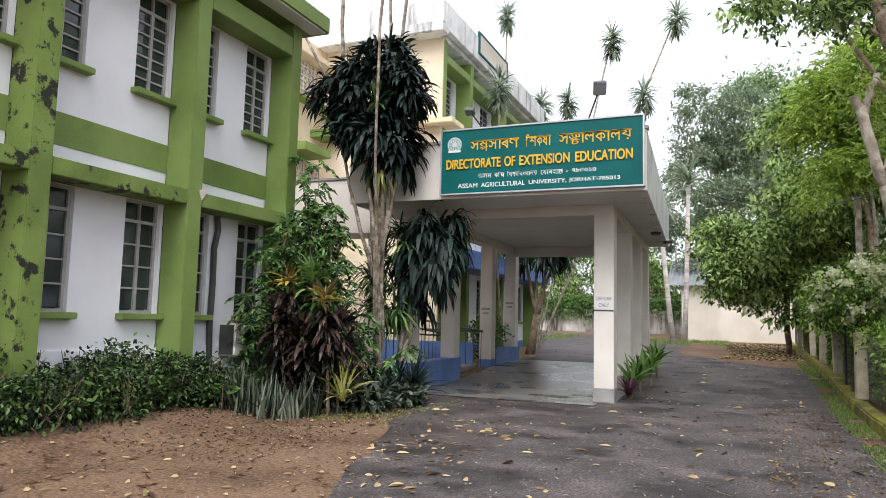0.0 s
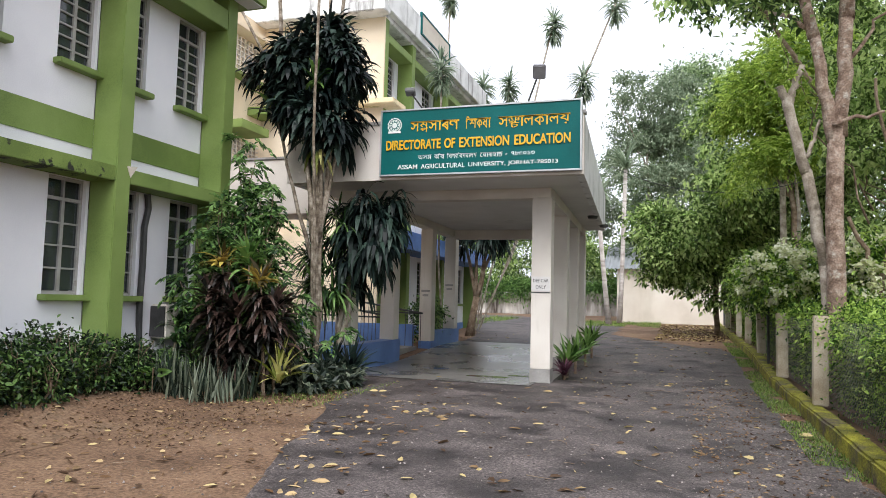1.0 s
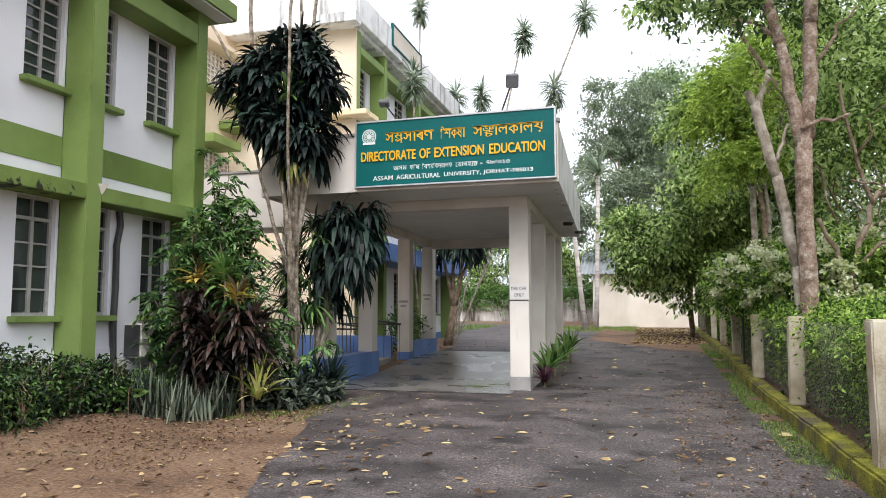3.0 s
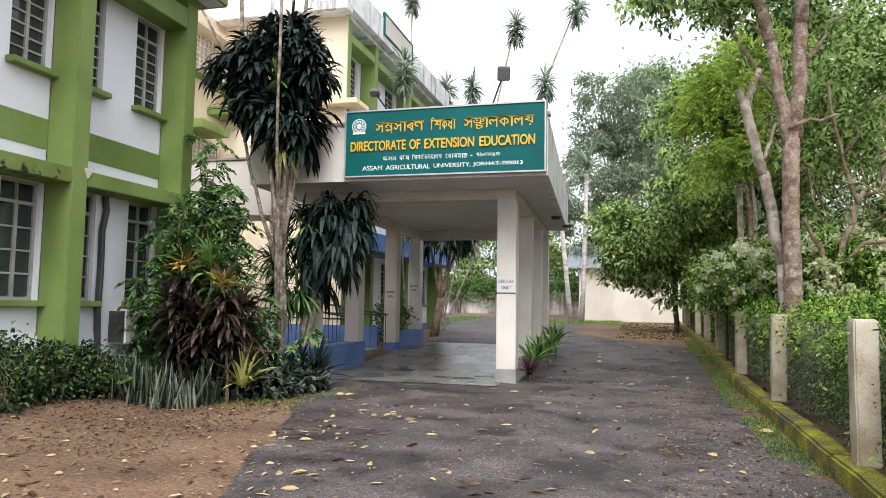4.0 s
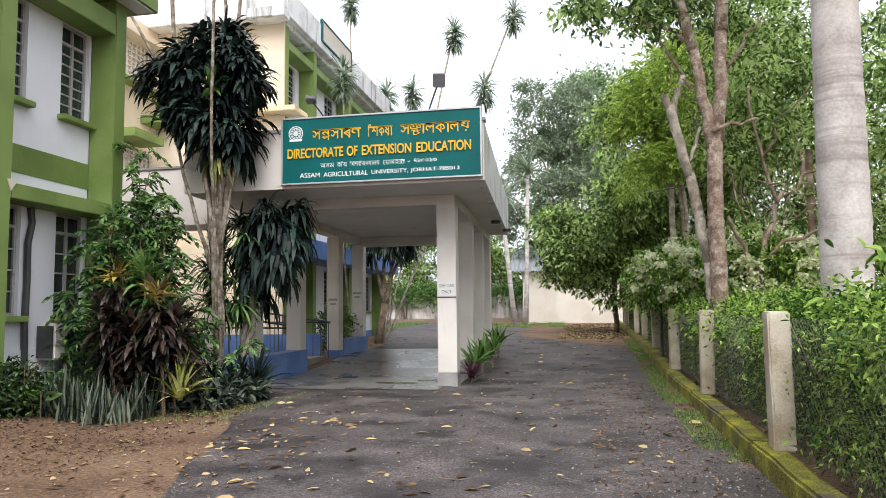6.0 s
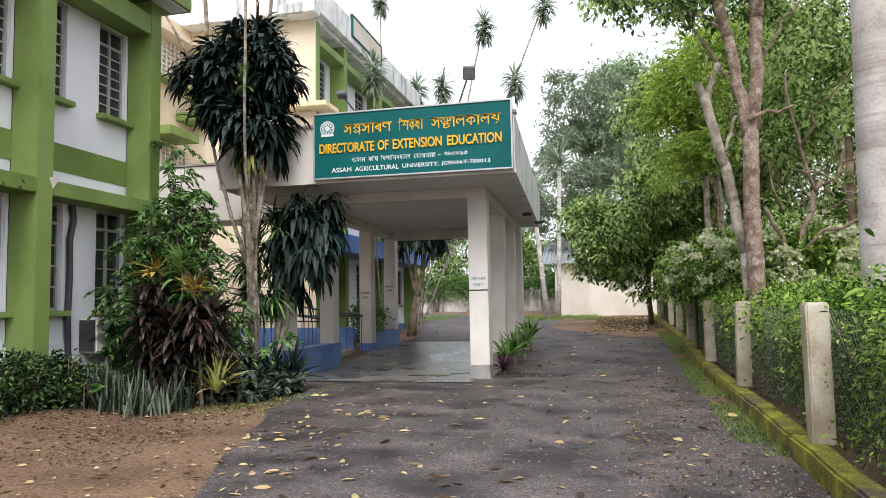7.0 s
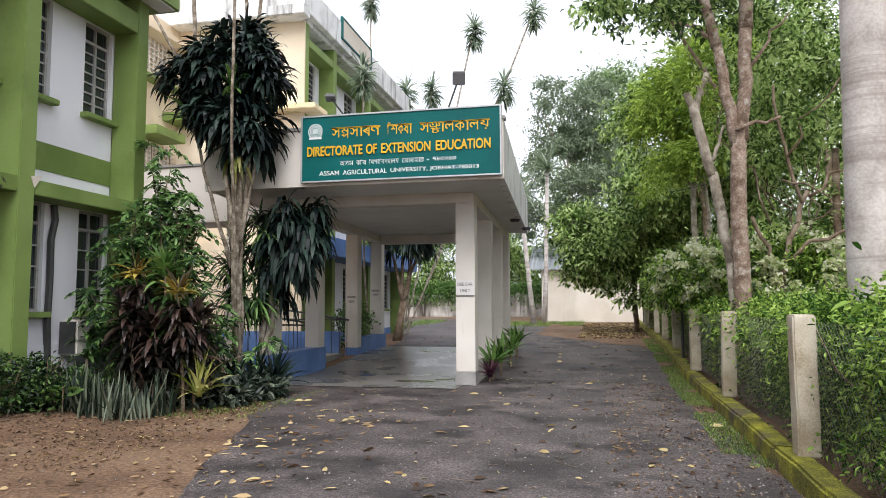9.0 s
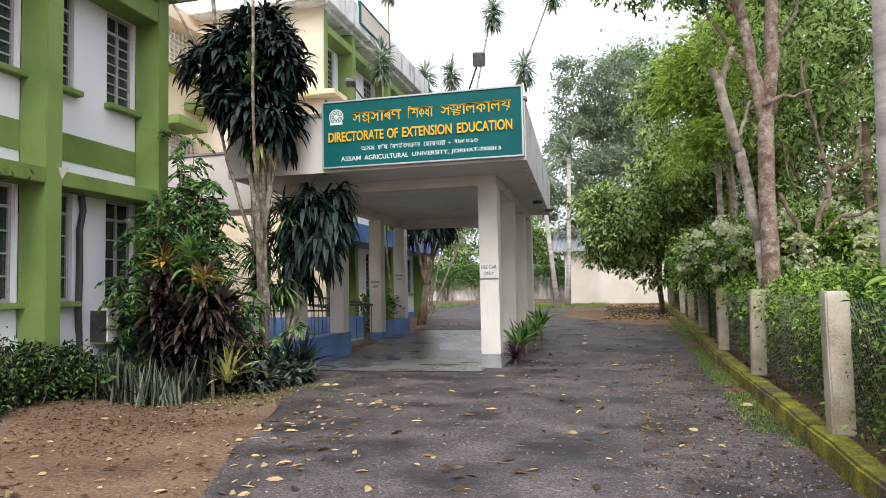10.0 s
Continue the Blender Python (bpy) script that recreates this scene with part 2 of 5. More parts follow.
PETAL = leafy("cream_white_petal", (0.62, 0.66, 0.38), (0.80, 0.81, 0.58), (0.90, 0.90, 0.76), translucent=0.5)
GRASSMAT = leafy("grass_blade", (0.07, 0.13, 0.022), (0.14, 0.23, 0.04), (0.24, 0.34, 0.08), translucent=0.3)
LITTER = leafy("fallen_leaf", (0.07, 0.04, 0.022), (0.22, 0.14, 0.07), (0.50, 0.40, 0.19), rough=0.7, translucent=0.1)


def glass(name, tint, rough=0.05):
    m = bpy.data.materials.new(name)
    m.use_nodes = True
    b = m.node_tree.nodes["Principled BSDF"]
    b.inputs["Base Color"].default_value = (*tint, 1)
    b.inputs["Roughness"].default_value = rough
    b.inputs["IOR"].default_value = 1.5
    b.inputs["Transmission Weight"].default_value = 0.6
    b.inputs["Specular IOR Level"].default_value = 0.7
    return m


GLASS = glass("window_glass", (0.07, 0.088, 0.095), 0.06)

# ---- building helpers ----
def mesh_object(name, bm, mat, parent=None, smooth=False):
    data = bpy.data.meshes.new(name)
    bm.to_mesh(data)
    bm.free()
    data.materials.append(mat)
    if smooth:
        for p in data.polygons:
            p.use_smooth = True
    ob = new(name, data)
    if parent:
        ob.parent = parent
        ob.matrix_parent_inverse = Matrix.Translation(-parent.location)
    return ob


def part(name, bm, mat, parent, label="", smooth=False):
    ob = mesh_object(name, bm, mat, parent, smooth)
    return tagged(ob, label) if label else ob


def thing(name, place, label, category, group="", kind=""):
    """An empty at the thing's base, whose parts are built in world places."""
    ob = new(name)
    ob.location = place
    ob.empty_display_size = 0.2
    return tagged(ob, label, category, group, kind)


def box(bm, x0, x1, y0, y1, z0, z1, bevel=0.0):
    m = Matrix.LocRotScale(((x0 + x1) / 2, (y0 + y1) / 2, (z0 + z1) / 2), None, (abs(x1 - x0), abs(y1 - y0), abs(z1 - z0)))
    made = bmesh.ops.create_cube(bm, size=1, matrix=m)["verts"]
    if bevel:
        edges = {e for v in made for e in v.link_edges}
        bmesh.ops.bevel(bm, geom=list(edges), offset=bevel, segments=2, affect="EDGES")
    return bm


def boxes(*rows, bevel=0.0):
    bm = bmesh.new()
    for r in rows:
        box(bm, *r, bevel=bevel)
    return bm


def prism(points, z0, z1, bm=None):
    """A flat polygon (x, y) raised from z0 to z1."""
    bm = bm or bmesh.new()
    low = [bm.verts.new((x, y, z0)) for x, y in points]
    top = [bm.verts.new((x, y, z1)) for x, y in points]
    n = len(points)
    bm.faces.new(top)
    bm.faces.new(low[::-1])
    for i in range(n):
        bm.faces.new((low[i], low[(i + 1) % n], top[(i + 1) % n], top[i]))
    bmesh.ops.recalc_face_normals(bm, faces=bm.faces)
    return bm


def tube(bm, path, radii, sides=8):
    """A tapered limb along a path of points."""
    path = [Vector(p) for p in path]
    rings = []
    for i, p in enumerate(path):
        way = (path[min(i + 1, len(path) - 1)] - path[max(i - 1, 0)]).normalized()
        side = way.cross(Vector((0.13, 0.97, 0.21)))
        side.normalize()
        other = way.cross(side)
        r = radii[i] if not isinstance(radii, (int, float)) else radii
        rings.append([bm.verts.new(p + (side * math.cos(a) + other * math.sin(a)) * r) for a in (2 * math.pi * k / sides for k in range(sides))])
    for a, b in zip(rings, rings[1:]):
        for k in range(sides):
            bm.faces.new((a[k], a[(k + 1) % sides], b[(k + 1) % sides], b[k]))
    bm.faces.new(rings[0][::-1])
    bm.faces.new(rings[-1])
    return bm


def wander(a, b, n, amount, rng):
    """A crooked line of n points from a to b."""
    a, b = Vector(a), Vector(b)
    out = []
    for i in range(n):
        t = i / (n - 1)
        w = amount * math.sin(math.pi * t) if 0 < i < n - 1 else 0
        out.append(a.lerp(b, t) + Vector(rng.normal(0, 1, 3)) * w)
    return out


def raw(name, verts, faces, mat, parent=None, smooth=False, label="", kind=""):
    data = bpy.data.meshes.new(name)
    data.from_pydata(verts, [], faces)
    data.materials.append(mat)
    if smooth:
        data.polygons.foreach_set("use_smooth", [True] * len(data.polygons))
    ob = new(name, data)
    if parent:
        ob.parent = parent
        ob.matrix_parent_inverse = Matrix.Translation(-parent.location)
    return tagged(ob, label, kind=kind)


def unit(v):
    return v / np.maximum(np.linalg.norm(v, axis=-1, keepdims=True), 1e-9)


def leaf_mesh(base, way, length, width, rng, fold=0.25):
    """Folded diamond leaves, two triangles each: verts and faces."""
    n = len(base)
    way = unit(way)
    side = unit(np.cross(way, rng.normal(0, 1, (n, 3)) * [0.4, 0.4, 0.4] + [0, 0, 1.0]))
    up = np.cross(side, way)
    length, width = np.broadcast_to(length, n)[:, None], np.broadcast_to(width, n)[:, None]
    mid = base + way * length * 0.45 + up * width * fold
    v = np.stack([base, mid + side * width * 0.5, base + way * length - up * width * fold * 0.5, mid - side * width * 0.5], 1).reshape(-1, 3)
    k = np.arange(n)[:, None] * 4
    f = np.concatenate([k + [0, 1, 2], k + [0, 2, 3]], 0)
    return v, f


def oval_mesh(base, way, length, width, rng, fold=0.2, curl=0.15):
    """Oval leaves folded along the midrib, their tips bent down: verts and faces."""
    n = len(base)
    way = unit(way)
    side = unit(np.cross(way, rng.normal(0, 1, (n, 3)) * 0.4 + [0, 0, 1.0]))
    up = np.cross(side, way)
    length, width = np.broadcast_to(length, n)[:, None], np.broadcast_to(width, n)[:, None]
    rows = [base]
    for sgn in (1, -1):
        near = base + way * length * 0.28 + up * width * fold + side * width * 0.46 * sgn
        far = base + way * length * 0.66 + up * (width * fold - length * curl * 0.4) + side * width * 0.42 * sgn
        rows += [near, far]
    rows.append(base + way * length - up * length * curl)
    v = np.stack(rows, 1).reshape(-1, 3)
    k = np.arange(n)[:, None] * 6
    return v, np.concatenate([k + [0, 1, 2, 5], k + [0, 5, 4, 3]], 0)


def pinnate_mesh(pts, ways, length, pairs, leaf, slim, rng, droop=0.5):
    """Feathered leaves: leaflets in pairs along a drooping midrib."""
    way = unit(ways)
    side = unit(np.cross(way, rng.normal(0, 0.3, way.shape) + [0, 0, 1.0]))
    length = np.broadcast_to(length, len(pts))[:, None]
    base, out = [], []
    for j in range(pairs):
        u = (j + 1) / pairs
        p = pts + way * length * u + np.array([0, 0, -1.0]) * droop * length * u * u
        for sgn in (1, -1):
            base.append(p)
            out.append(way * (0.35 + 0.5 * u) + side * sgn * 0.9 + [0, 0, -0.25 - 0.3 * u] + rng.normal(0, 0.12, way.shape))
    base, out = np.concatenate(base), np.concatenate(out)
    size = leaf * (0.75 + 0.5 * rng.random(len(base)))
    return oval_mesh(base, out, size, size * slim, rng)


def strap_mesh(base, way, length, width, droop, rng, steps=4):
    """Strap leaves that bend over and hang: verts and faces, tapering to a tip."""
    n = len(base)
    way = unit(way)
    length, width, droop = (np.broadcast_to(a, n)[:, None] for a in (length, width, droop))
    side = unit(np.cross(way, [0, 0, 1.0]) + rng.normal(0, 0.15, (n, 3)))
    rows, p, d = [], base.copy(), way.copy()
    shape = np.interp(np.linspace(0, 1, steps + 1), [0, 0.15, 0.45, 0.8, 1], [0.5, 0.85, 1.0, 0.6, 0.05])
    for i in range(steps + 1):
        rows.append(p - side * width * 0.5 * shape[i])
        rows.append(p + side * width * 0.5 * shape[i])
        p = p + d * length / steps
        d = unit(d + np.array([0, 0, -1.0]) * droop / steps)
    v = np.stack(rows, 1).reshape(-1, 3)
    m = 2 * (steps + 1)
    k = np.arange(n)[:, None] * m
    f = np.concatenate([k + [2 * i, 2 * i + 1, 2 * i + 3, 2 * i + 2] for i in range(steps)], 0)
    return v, f


def clump_points(blobs, clumps, per, spread, rng, shell=0.55):
    """Points in many small clumps over ellipsoids (x, y, z, rx, ry, rz): point, outward way."""
    blobs = np.array(blobs, float)
    vol = (blobs[:, 3] * blobs[:, 4] * blobs[:, 5]) ** 0.67
    pick = rng.choice(len(blobs), clumps, p=vol / vol.sum())
    d = unit(rng.normal(0, 1, (clumps, 3)))
    r = shell + (1 - shell) * rng.random((clumps, 1)) ** 0.6
    r = r * (1 + 0.16 * np.sin(d[:, :1] * 7 + pick[:, None] * 2) * np.cos(d[:, 2:] * 6 + d[:, 1:2] * 5))
    c = blobs[pick, :3] + d * r * blobs[pick, 3:]
    size = spread * (0.5 + rng.random((clumps, 1)))
    pts = np.repeat(c, per, 0) + rng.normal(0, 1, (clumps * per, 3)) * np.repeat(size, per, 0) * [1, 1, 0.6]
    return pts, np.repeat(d, per, 0)


def foliage(name, blobs, clumps, per, spread, leaf, mat, parent=None, seed=1, droop=0.4, slim=0.45, shell=0.55, label="", kind="", lobes=0, oval=False):
    rng = np.random.default_rng(seed)
    if lobes:
        split = []
        for x, y, z, a, b, c in blobs:
            for d in unit(rng.normal(0, 1, (lobes, 3))):
                q = 0.75 + 0.35 * rng.random()
                w = 0.28 + 0.25 * rng.random()
                split.append((x + d[0] * a * q, y + d[1] * b * q, z + d[2] * c * q, a * w * 1.25, b * w * 1.25, c * w * 0.85))
        blobs = split
    pts, out = clump_points(blobs, clumps, per, spread, rng, shell)
    way = out * 0.6 + rng.normal(0, 0.7, pts.shape) + [0, 0, -droop]
    size = leaf * (0.6 + 0.8 * rng.random(len(pts)))
    v, f = (oval_mesh if oval else leaf_mesh)(pts, way, size, size * slim, rng)
    return raw(name, v, f.tolist(), mat, parent, label=label, kind=kind)

# ---- ground, road, kerb ----
def ground_z(y):
    """The ground rises a little past the porch."""
    t = min(1, max(0, (y - 15.5) / 5.5))
    return 0.22 * t * t * (3 - 2 * t) + 0.012 * max(0, min(y, 70) - 21)


def sheet(name, rows, mat, lift, label, category, wobble=0.0, cols=14, seed=3):
    """A strip over the ground through (y, left x, right x)."""
    rng = np.random.default_rng(seed)
    verts, faces = [], []
    ys = [r[0] for r in rows]
    steps = np.unique(np.concatenate([np.arange(ys[0], min(ys[-1], 60), 0.35), ys]))
    for y in steps:
        a = np.interp(y, ys, [r[1] for r in rows]) + rng.normal(0, wobble)
        b = np.interp(y, ys, [r[2] for r in rows]) + rng.normal(0, wobble)
        for k in range(cols + 1):
            verts.append((a + (b - a) * k / cols, y, ground_z(y) + lift))
    n = cols + 1
    for i in range(len(steps) - 1):
        for k in range(cols):
            faces.append((i * n + k, i * n + k + 1, i * n + n + k + 1, i * n + n + k))
    ob = raw(name, verts, faces, mat, smooth=True)
    return tagged(ob, label, category, kind="structure")


gy = [-400, -60, -20, -5] + [v * 0.5 for v in range(0, 60)] + [32, 36, 40, 46, 52, 60, 70, 120, 400, 900]
gx = [-900, -200, -60, -30, -16, -12, -9, -7, -5, -3, -1, 1, 2, 3, 5, 8, 14, 30, 80, 250, 900]
raw_verts = [(x, y, ground_z(y)) for y in gy for x in gx]
gn = len(gx)
raw_faces = [(j * gn + i, j * gn + i + 1, j * gn + gn + i + 1, j * gn + gn + i) for j in range(len(gy) - 1) for i in range(gn - 1)]
tagged(raw("ground", raw_verts, raw_faces, SOIL, smooth=True), "bare brown soil with fallen leaves and weeds", "ground", kind="structure")
sheet("road", [(-30, 0.5, 2.4), (-6, -0.6, 1.7), (2, -1.75, 1.6), (4.5, -2.6, 1.62), (6.25, -3.3, 1.62), (9.1, -4.25, 1.6), (10.1, -4.7, 1.45), (11.5, -5.0, 1.45), (13.7, -5.9, 1.5), (22, -6.2, 1.6), (26, -6.8, 1.3), (34, -9.0, -0.5), (44, -13, -5.0), (52, -20, -11)],
      ASPHALT, 0.008, "dark worn asphalt driveway scattered with leaves", "road", 0.035)
sheet("dirt_patch", [(24, 0.8, 2.2), (30, -2.2, 2.6), (36, -2.4, 3.2), (42, -1.5, 3.4)], SOIL, 0.014, "brown dirt strewn with leaves at the road's end", "dirt", 0.1, seed=5)

def soil_z(x, y):
    """Ground height with the low mound of the planting bed."""
    a, b = min(1, max(0, (-5.9 - x) / 1.0)), min(1, max(0, (11.2 - y) / 3.2))
    return ground_z(y) + 0.23 * a * a * (3 - 2 * a) * b


bed_x, bed_y = np.linspace(-8.0, -5.7, 24), np.arange(-3, 11.4, 0.3)
bed_v = [(x, y, soil_z(x, y) + 0.004 + 0.015 * (noise.noise(Vector((x * 2, y * 2, 0))) if -7.9 < x < -5.9 else 0)) for y in bed_y for x in bed_x]
bn = len(bed_x)
tagged(raw("planting_bed", bed_v, [(j * bn + i, j * bn + i + 1, j * bn + bn + i + 1, j * bn + bn + i) for j in range(len(bed_y) - 1) for i in range(bn - 1)], SOIL, smooth=True), "low mound of brown soil under the plants", "soil", kind="structure")
kerb = thing("kerb", (1.9, 16, 0), "low mossy concrete kerb along the fence", "kerb", kind="structure")
for a in range(-4, 44, 6):
    bm = bmesh.new()
    box(bm, -0.10, 0.13, 0, 5.995, -0.1, 0.2, bevel=0.025)
    bmesh.ops.subdivide_edges(bm, edges=[e for e in bm.edges if e.calc_length() > 1], cuts=30)
    for v in bm.verts:
        w = noise.noise(Vector((v.co.x * 3, (v.co.y + a) * 1.4, v.co.z * 3)))
        y = v.co.y + a
        v.co = Vector((v.co.x + 1.75 + 0.022 * (y - 8) + 0.02 * w, y, v.co.z + ground_z(y) + 0.015 * w))
    part("kerb_stone", bm, MOSS, kerb, smooth=False)

# ---- left office building ----
FX, WX = -7.3, -7.75
PIL = [-1.27, 1.2, 3.68, 6.15, 8.61, 10.96]
office = thing("office_building", (-10, 6, 0), "two-storey white office block with green pilasters and bands", "building", kind="structure")
part("end_wall", boxes((-14, WX, 11.24, 11.44, 0, 6.67), (-14, FX, -1.4, -1.3, 0, 6.67)), WHITE, office)
part("roof_slab", boxes((-14.3, -6.95, -1.6, 11.6, 6.67, 6.98), bevel=0.02), GREEN, office, "green roof slab edge")
part("eave_soffit", boxes((FX + 0.01, -6.98, -1.5, 11.5, 6.655, 6.668)), WHITE, office, "white underside of the roof slab")
part("plinth", boxes((WX - 0.2, WX + 0.03, -1.3, 11.24, 0, 0.98), bevel=0.01), WHITE, office)
for i, y in enumerate(PIL):
    old = i == 3
    part("pilaster", boxes((WX + 0.002, FX, y, y + 0.28, 0, 6.67), bevel=0.012), GREEN_OLD if old else GREEN, office, "green pilaster with black peeling stains" if old else "")
for y, b in zip(PIL, PIL[1:]):
    a = y + 0.28
    l0, l1, r0, r1 = y + 0.33, y + 0.97, b - 0.68, b - 0.05
    for row in ((WX - 0.2, WX, a, l0, 0.95, 6.6), (WX - 0.2, WX, l1, r0, 0.95, 6.6), (WX - 0.2, WX, r1, b, 0.95, 6.6),
                *[(WX - 0.2, WX, s, e, z0, z1) for s, e in ((l0, l1), (r0, r1)) for z0, z1 in ((0.95, 1.45), (3.03, 4.57), (6.07, 6.6))]):
        part("wall_panel", boxes(row), WHITE, office)
    part("floor_beam", boxes((WX + 0.002, FX - 0.003, a, b, 3.03, 3.24), bevel=0.01), GREEN_OLD if y in (PIL[3], PIL[2]) else GREEN, office)
    part("lintel_beam", boxes((WX + 0.002, FX - 0.003, a, b, 6.07, 6.42), bevel=0.01), GREEN, office)
    part("colour_band", boxes((WX, WX + 0.012, a, b, 3.50, 3.91)), GREEN, office)
    # inner slabs coloured dark, with indoor shade in the paint
    part("floor_slab", boxes((-13.9, WX - 0.2, a - 0.28, b, 3.0, 3.3), (-13.9, WX - 0.2, a - 0.28, b, 0.5, 0.6)), SHADE_DARK, office)
# added backing, painted dark so the panes look into unlit rooms
part("room_shade_backing", boxes((-10.5, -10.4, -1.3, 11.2, 0.5, 6.6)), SHADE_DARK, office)


def pane_window(y0, y1, z0, z1, wx, upper, number, sill_mat=GREEN):
    """A two-leaf window in a wall that faces +x: frame, transom, glazing bars, panes, sill."""
    win = thing("window_%d" % number, (wx, (y0 + y1) / 2, z0), "grey painted window with small panes and a green sill", "window", kind="structure")
    x0, x1 = wx - 0.12, wx - 0.06
    zt = z1 - 0.32
    ym = (y0 + y1) / 2
    f = 0.045
    frame_ob = part("window_frame", boxes((x0, x1, y0, y0 + f, z0, z1), (x0, x1, y1 - f, y1, z0, z1), (x0, x1, y0 + f, y1 - f, z0, z0 + f), (x0, x1, y0 + f, y1 - f, z1 - f, z1),
         (x0, x1, y0 + f, y1 - f, zt, zt + f), (x0, x1, ym - 0.025, ym + 0.025, z0 + f, zt), (x0, x1, ym - 0.012, ym + 0.012, zt + f, z1 - f)), FRAMEMAT, win)
    rows = 7 if upper else 4
    cell = (zt - z0 - f) / rows
    for a, b in ((y0 + f, ym - 0.025), (ym + 0.025, y1 - f)):
        for k in range(rows):
            c0 = z0 + f + k * cell
            part("pane", boxes((x0 + 0.022, x0 + 0.028, a, b, c0 + 0.012, c0 + cell - 0.012)), GLASS, frame_ob).visible_shadow = False
            if k:
                part("glazing_bar", boxes((x0 + 0.01, x1 - 0.005, a, b, c0 - 0.012, c0 + 0.012)), FRAMEMAT, frame_ob)
        part("pane", boxes((x0 + 0.022, x0 + 0.028, a, b, zt + f, z1 - f)), GLASS, frame_ob).visible_shadow = False
    bars = 9
    for k in range(1, bars):
        zz = z0 + (z1 - z0) * k / bars
        part("grille_bar", boxes((x0 - 0.06, x0 - 0.045, y0, y1, zz - 0.007, zz + 0.007)), FRAMEMAT, win)
    part("window_sill", boxes((wx - 0.05, wx + 0.14, y0 - 0.06, min(y1 + 0.06, y1 + 0.06), z0 - 0.085, z0), bevel=0.01), sill_mat, win, "green window sill")
    return win


count = 0
for y, b in zip(PIL, PIL[1:]):
    for s, e in ((y + 0.33, y + 0.97), (b - 0.68, b - 0.05)):
        for z0, z1 in ((1.45, 3.03), (4.57, 6.07)):
            count += 1
            pane_window(s, e, z0, z1, WX, z0 > 3, count)

# ---- cream three-storey building behind ----
CX, CW = -8.24, -8.76
cream = thing("cream_building", (-10, 25, 0), "three-storey cream building with green frames and white parapet", "building", kind="structure")
CP = [20.05, 22.4, 26.15, 30.9]
part("front_wall", boxes((-12.4, CX - 0.002, 20.0, 20.25, 0, 10.1)), CREAM, cream)
part("return_wall", boxes((-12.7, -12.4, 11.62, 20.25, 0, 10.1)), CREAM, cream)
part("parapet", boxes((-13.4, -8.04, 19.5, 19.7, 10.36, 11.05), (-8.24, -8.02, 19.7, 31.4, 10.2, 11.05), (-13.4, -8.24, 19.7, 31.4, 10.06, 10.25), (-13.4, -8.03, 19.42, 19.9, 10.06, 10.36), bevel=0.02), PARAPET, cream, "white parapet streaked with black mould")
part("roof_board", boxes((-8.04, -7.99, 22.6, 25.6, 10.5, 11.17), bevel=0.01), SHEDWALL, cream, "pale board on the parapet")
part("roof_board_edge", boxes((-8.05, -7.97, 22.5, 22.6, 10.45, 11.22), (-8.05, -7.97, 25.6, 25.7, 10.45, 11.22), (-8.05, -7.97, 22.6, 25.6, 11.17, 11.22), (-8.05, -7.97, 22.6, 25.6, 10.45, 10.5)), SIGNGREEN, cream)
part("sunshade", boxes((-9.7, -7.72, 19.55, 20.0, 7.26, 7.42), (-8.58, -7.72, 20.0, 20.6, 7.26, 7.42), bevel=0.02), MOSSY_CREAM, cream, "cream sunshade ledge with moss streaks")
part("ledge", boxes((-12.4, -11.7, 19.2, 20.0, 7.05, 7.3), bevel=0.01), GREEN, cream)
part("ledge", boxes((-12.4, -11.6, 17.8, 19.2, 6.3, 6.55), bevel=0.01), GREEN, cream)
part("ledge", boxes((-12.4, -12.0, 17.6, 20.0, 8.0, 8.1), bevel=0.01), GREEN, cream)
part("ledge", boxes((-12.4, -11.9, 17.6, 20.0, 9.35, 9.5), bevel=0.01), CREAM, cream)
for y in CP:
    part("pilaster", boxes((CW, CX, y + 0.01, y + 0.3, 0, 10.06), bevel=0.01), GREEN, cream)
for a, b in zip(CP, CP[1:]):
    for z in (3.1, 6.3, 9.4):
        part("floor_beam", boxes((CW, CX - 0.003, a + 0.3, b, z, z + 0.25), bevel=0.01), GREEN if z > 4 else BLUE, cream)
    w0, w1 = b - 1.3, b - 0.3
    part("wall_panel", boxes((CW - 0.2, CW, a + 0.3, w0, 0, 10.06), (CW - 0.2, CW, w1, b, 0, 10.06), *[(CW - 0.2, CW, w0, w1, p, q) for p, q in ((0, 1.4), (2.9, 4.7), (6.2, 7.85), (9.4, 10.06))]), WHITE, cream)
    part("blue_skirting", boxes((CW, CW + 0.02, a + 0.3, b, 0, 0.6)), BLUE, cream)
    for z0, z1 in ((1.4, 2.9), (4.7, 6.2), (7.85, 9.4)):
        count += 1
        pane_window(w0, w1, z0, z1, CW, True, count)
part("blue_sunshade", boxes((CW, -7.62, 20.35, 31.2, 3.05, 3.62), bevel=0.015), BLUE, cream, "blue painted sunshade")
# added dark backing: painted shade behind the cream building's windows
part("inner_shade_backing", boxes((-12, -11.9, 20.3, 31, 0, 10)), SHADE_DARK, cream)
part("end_wall", boxes((-12.7, CW, 31.1, 31.2, 0, 10.06)), GREEN, cream)
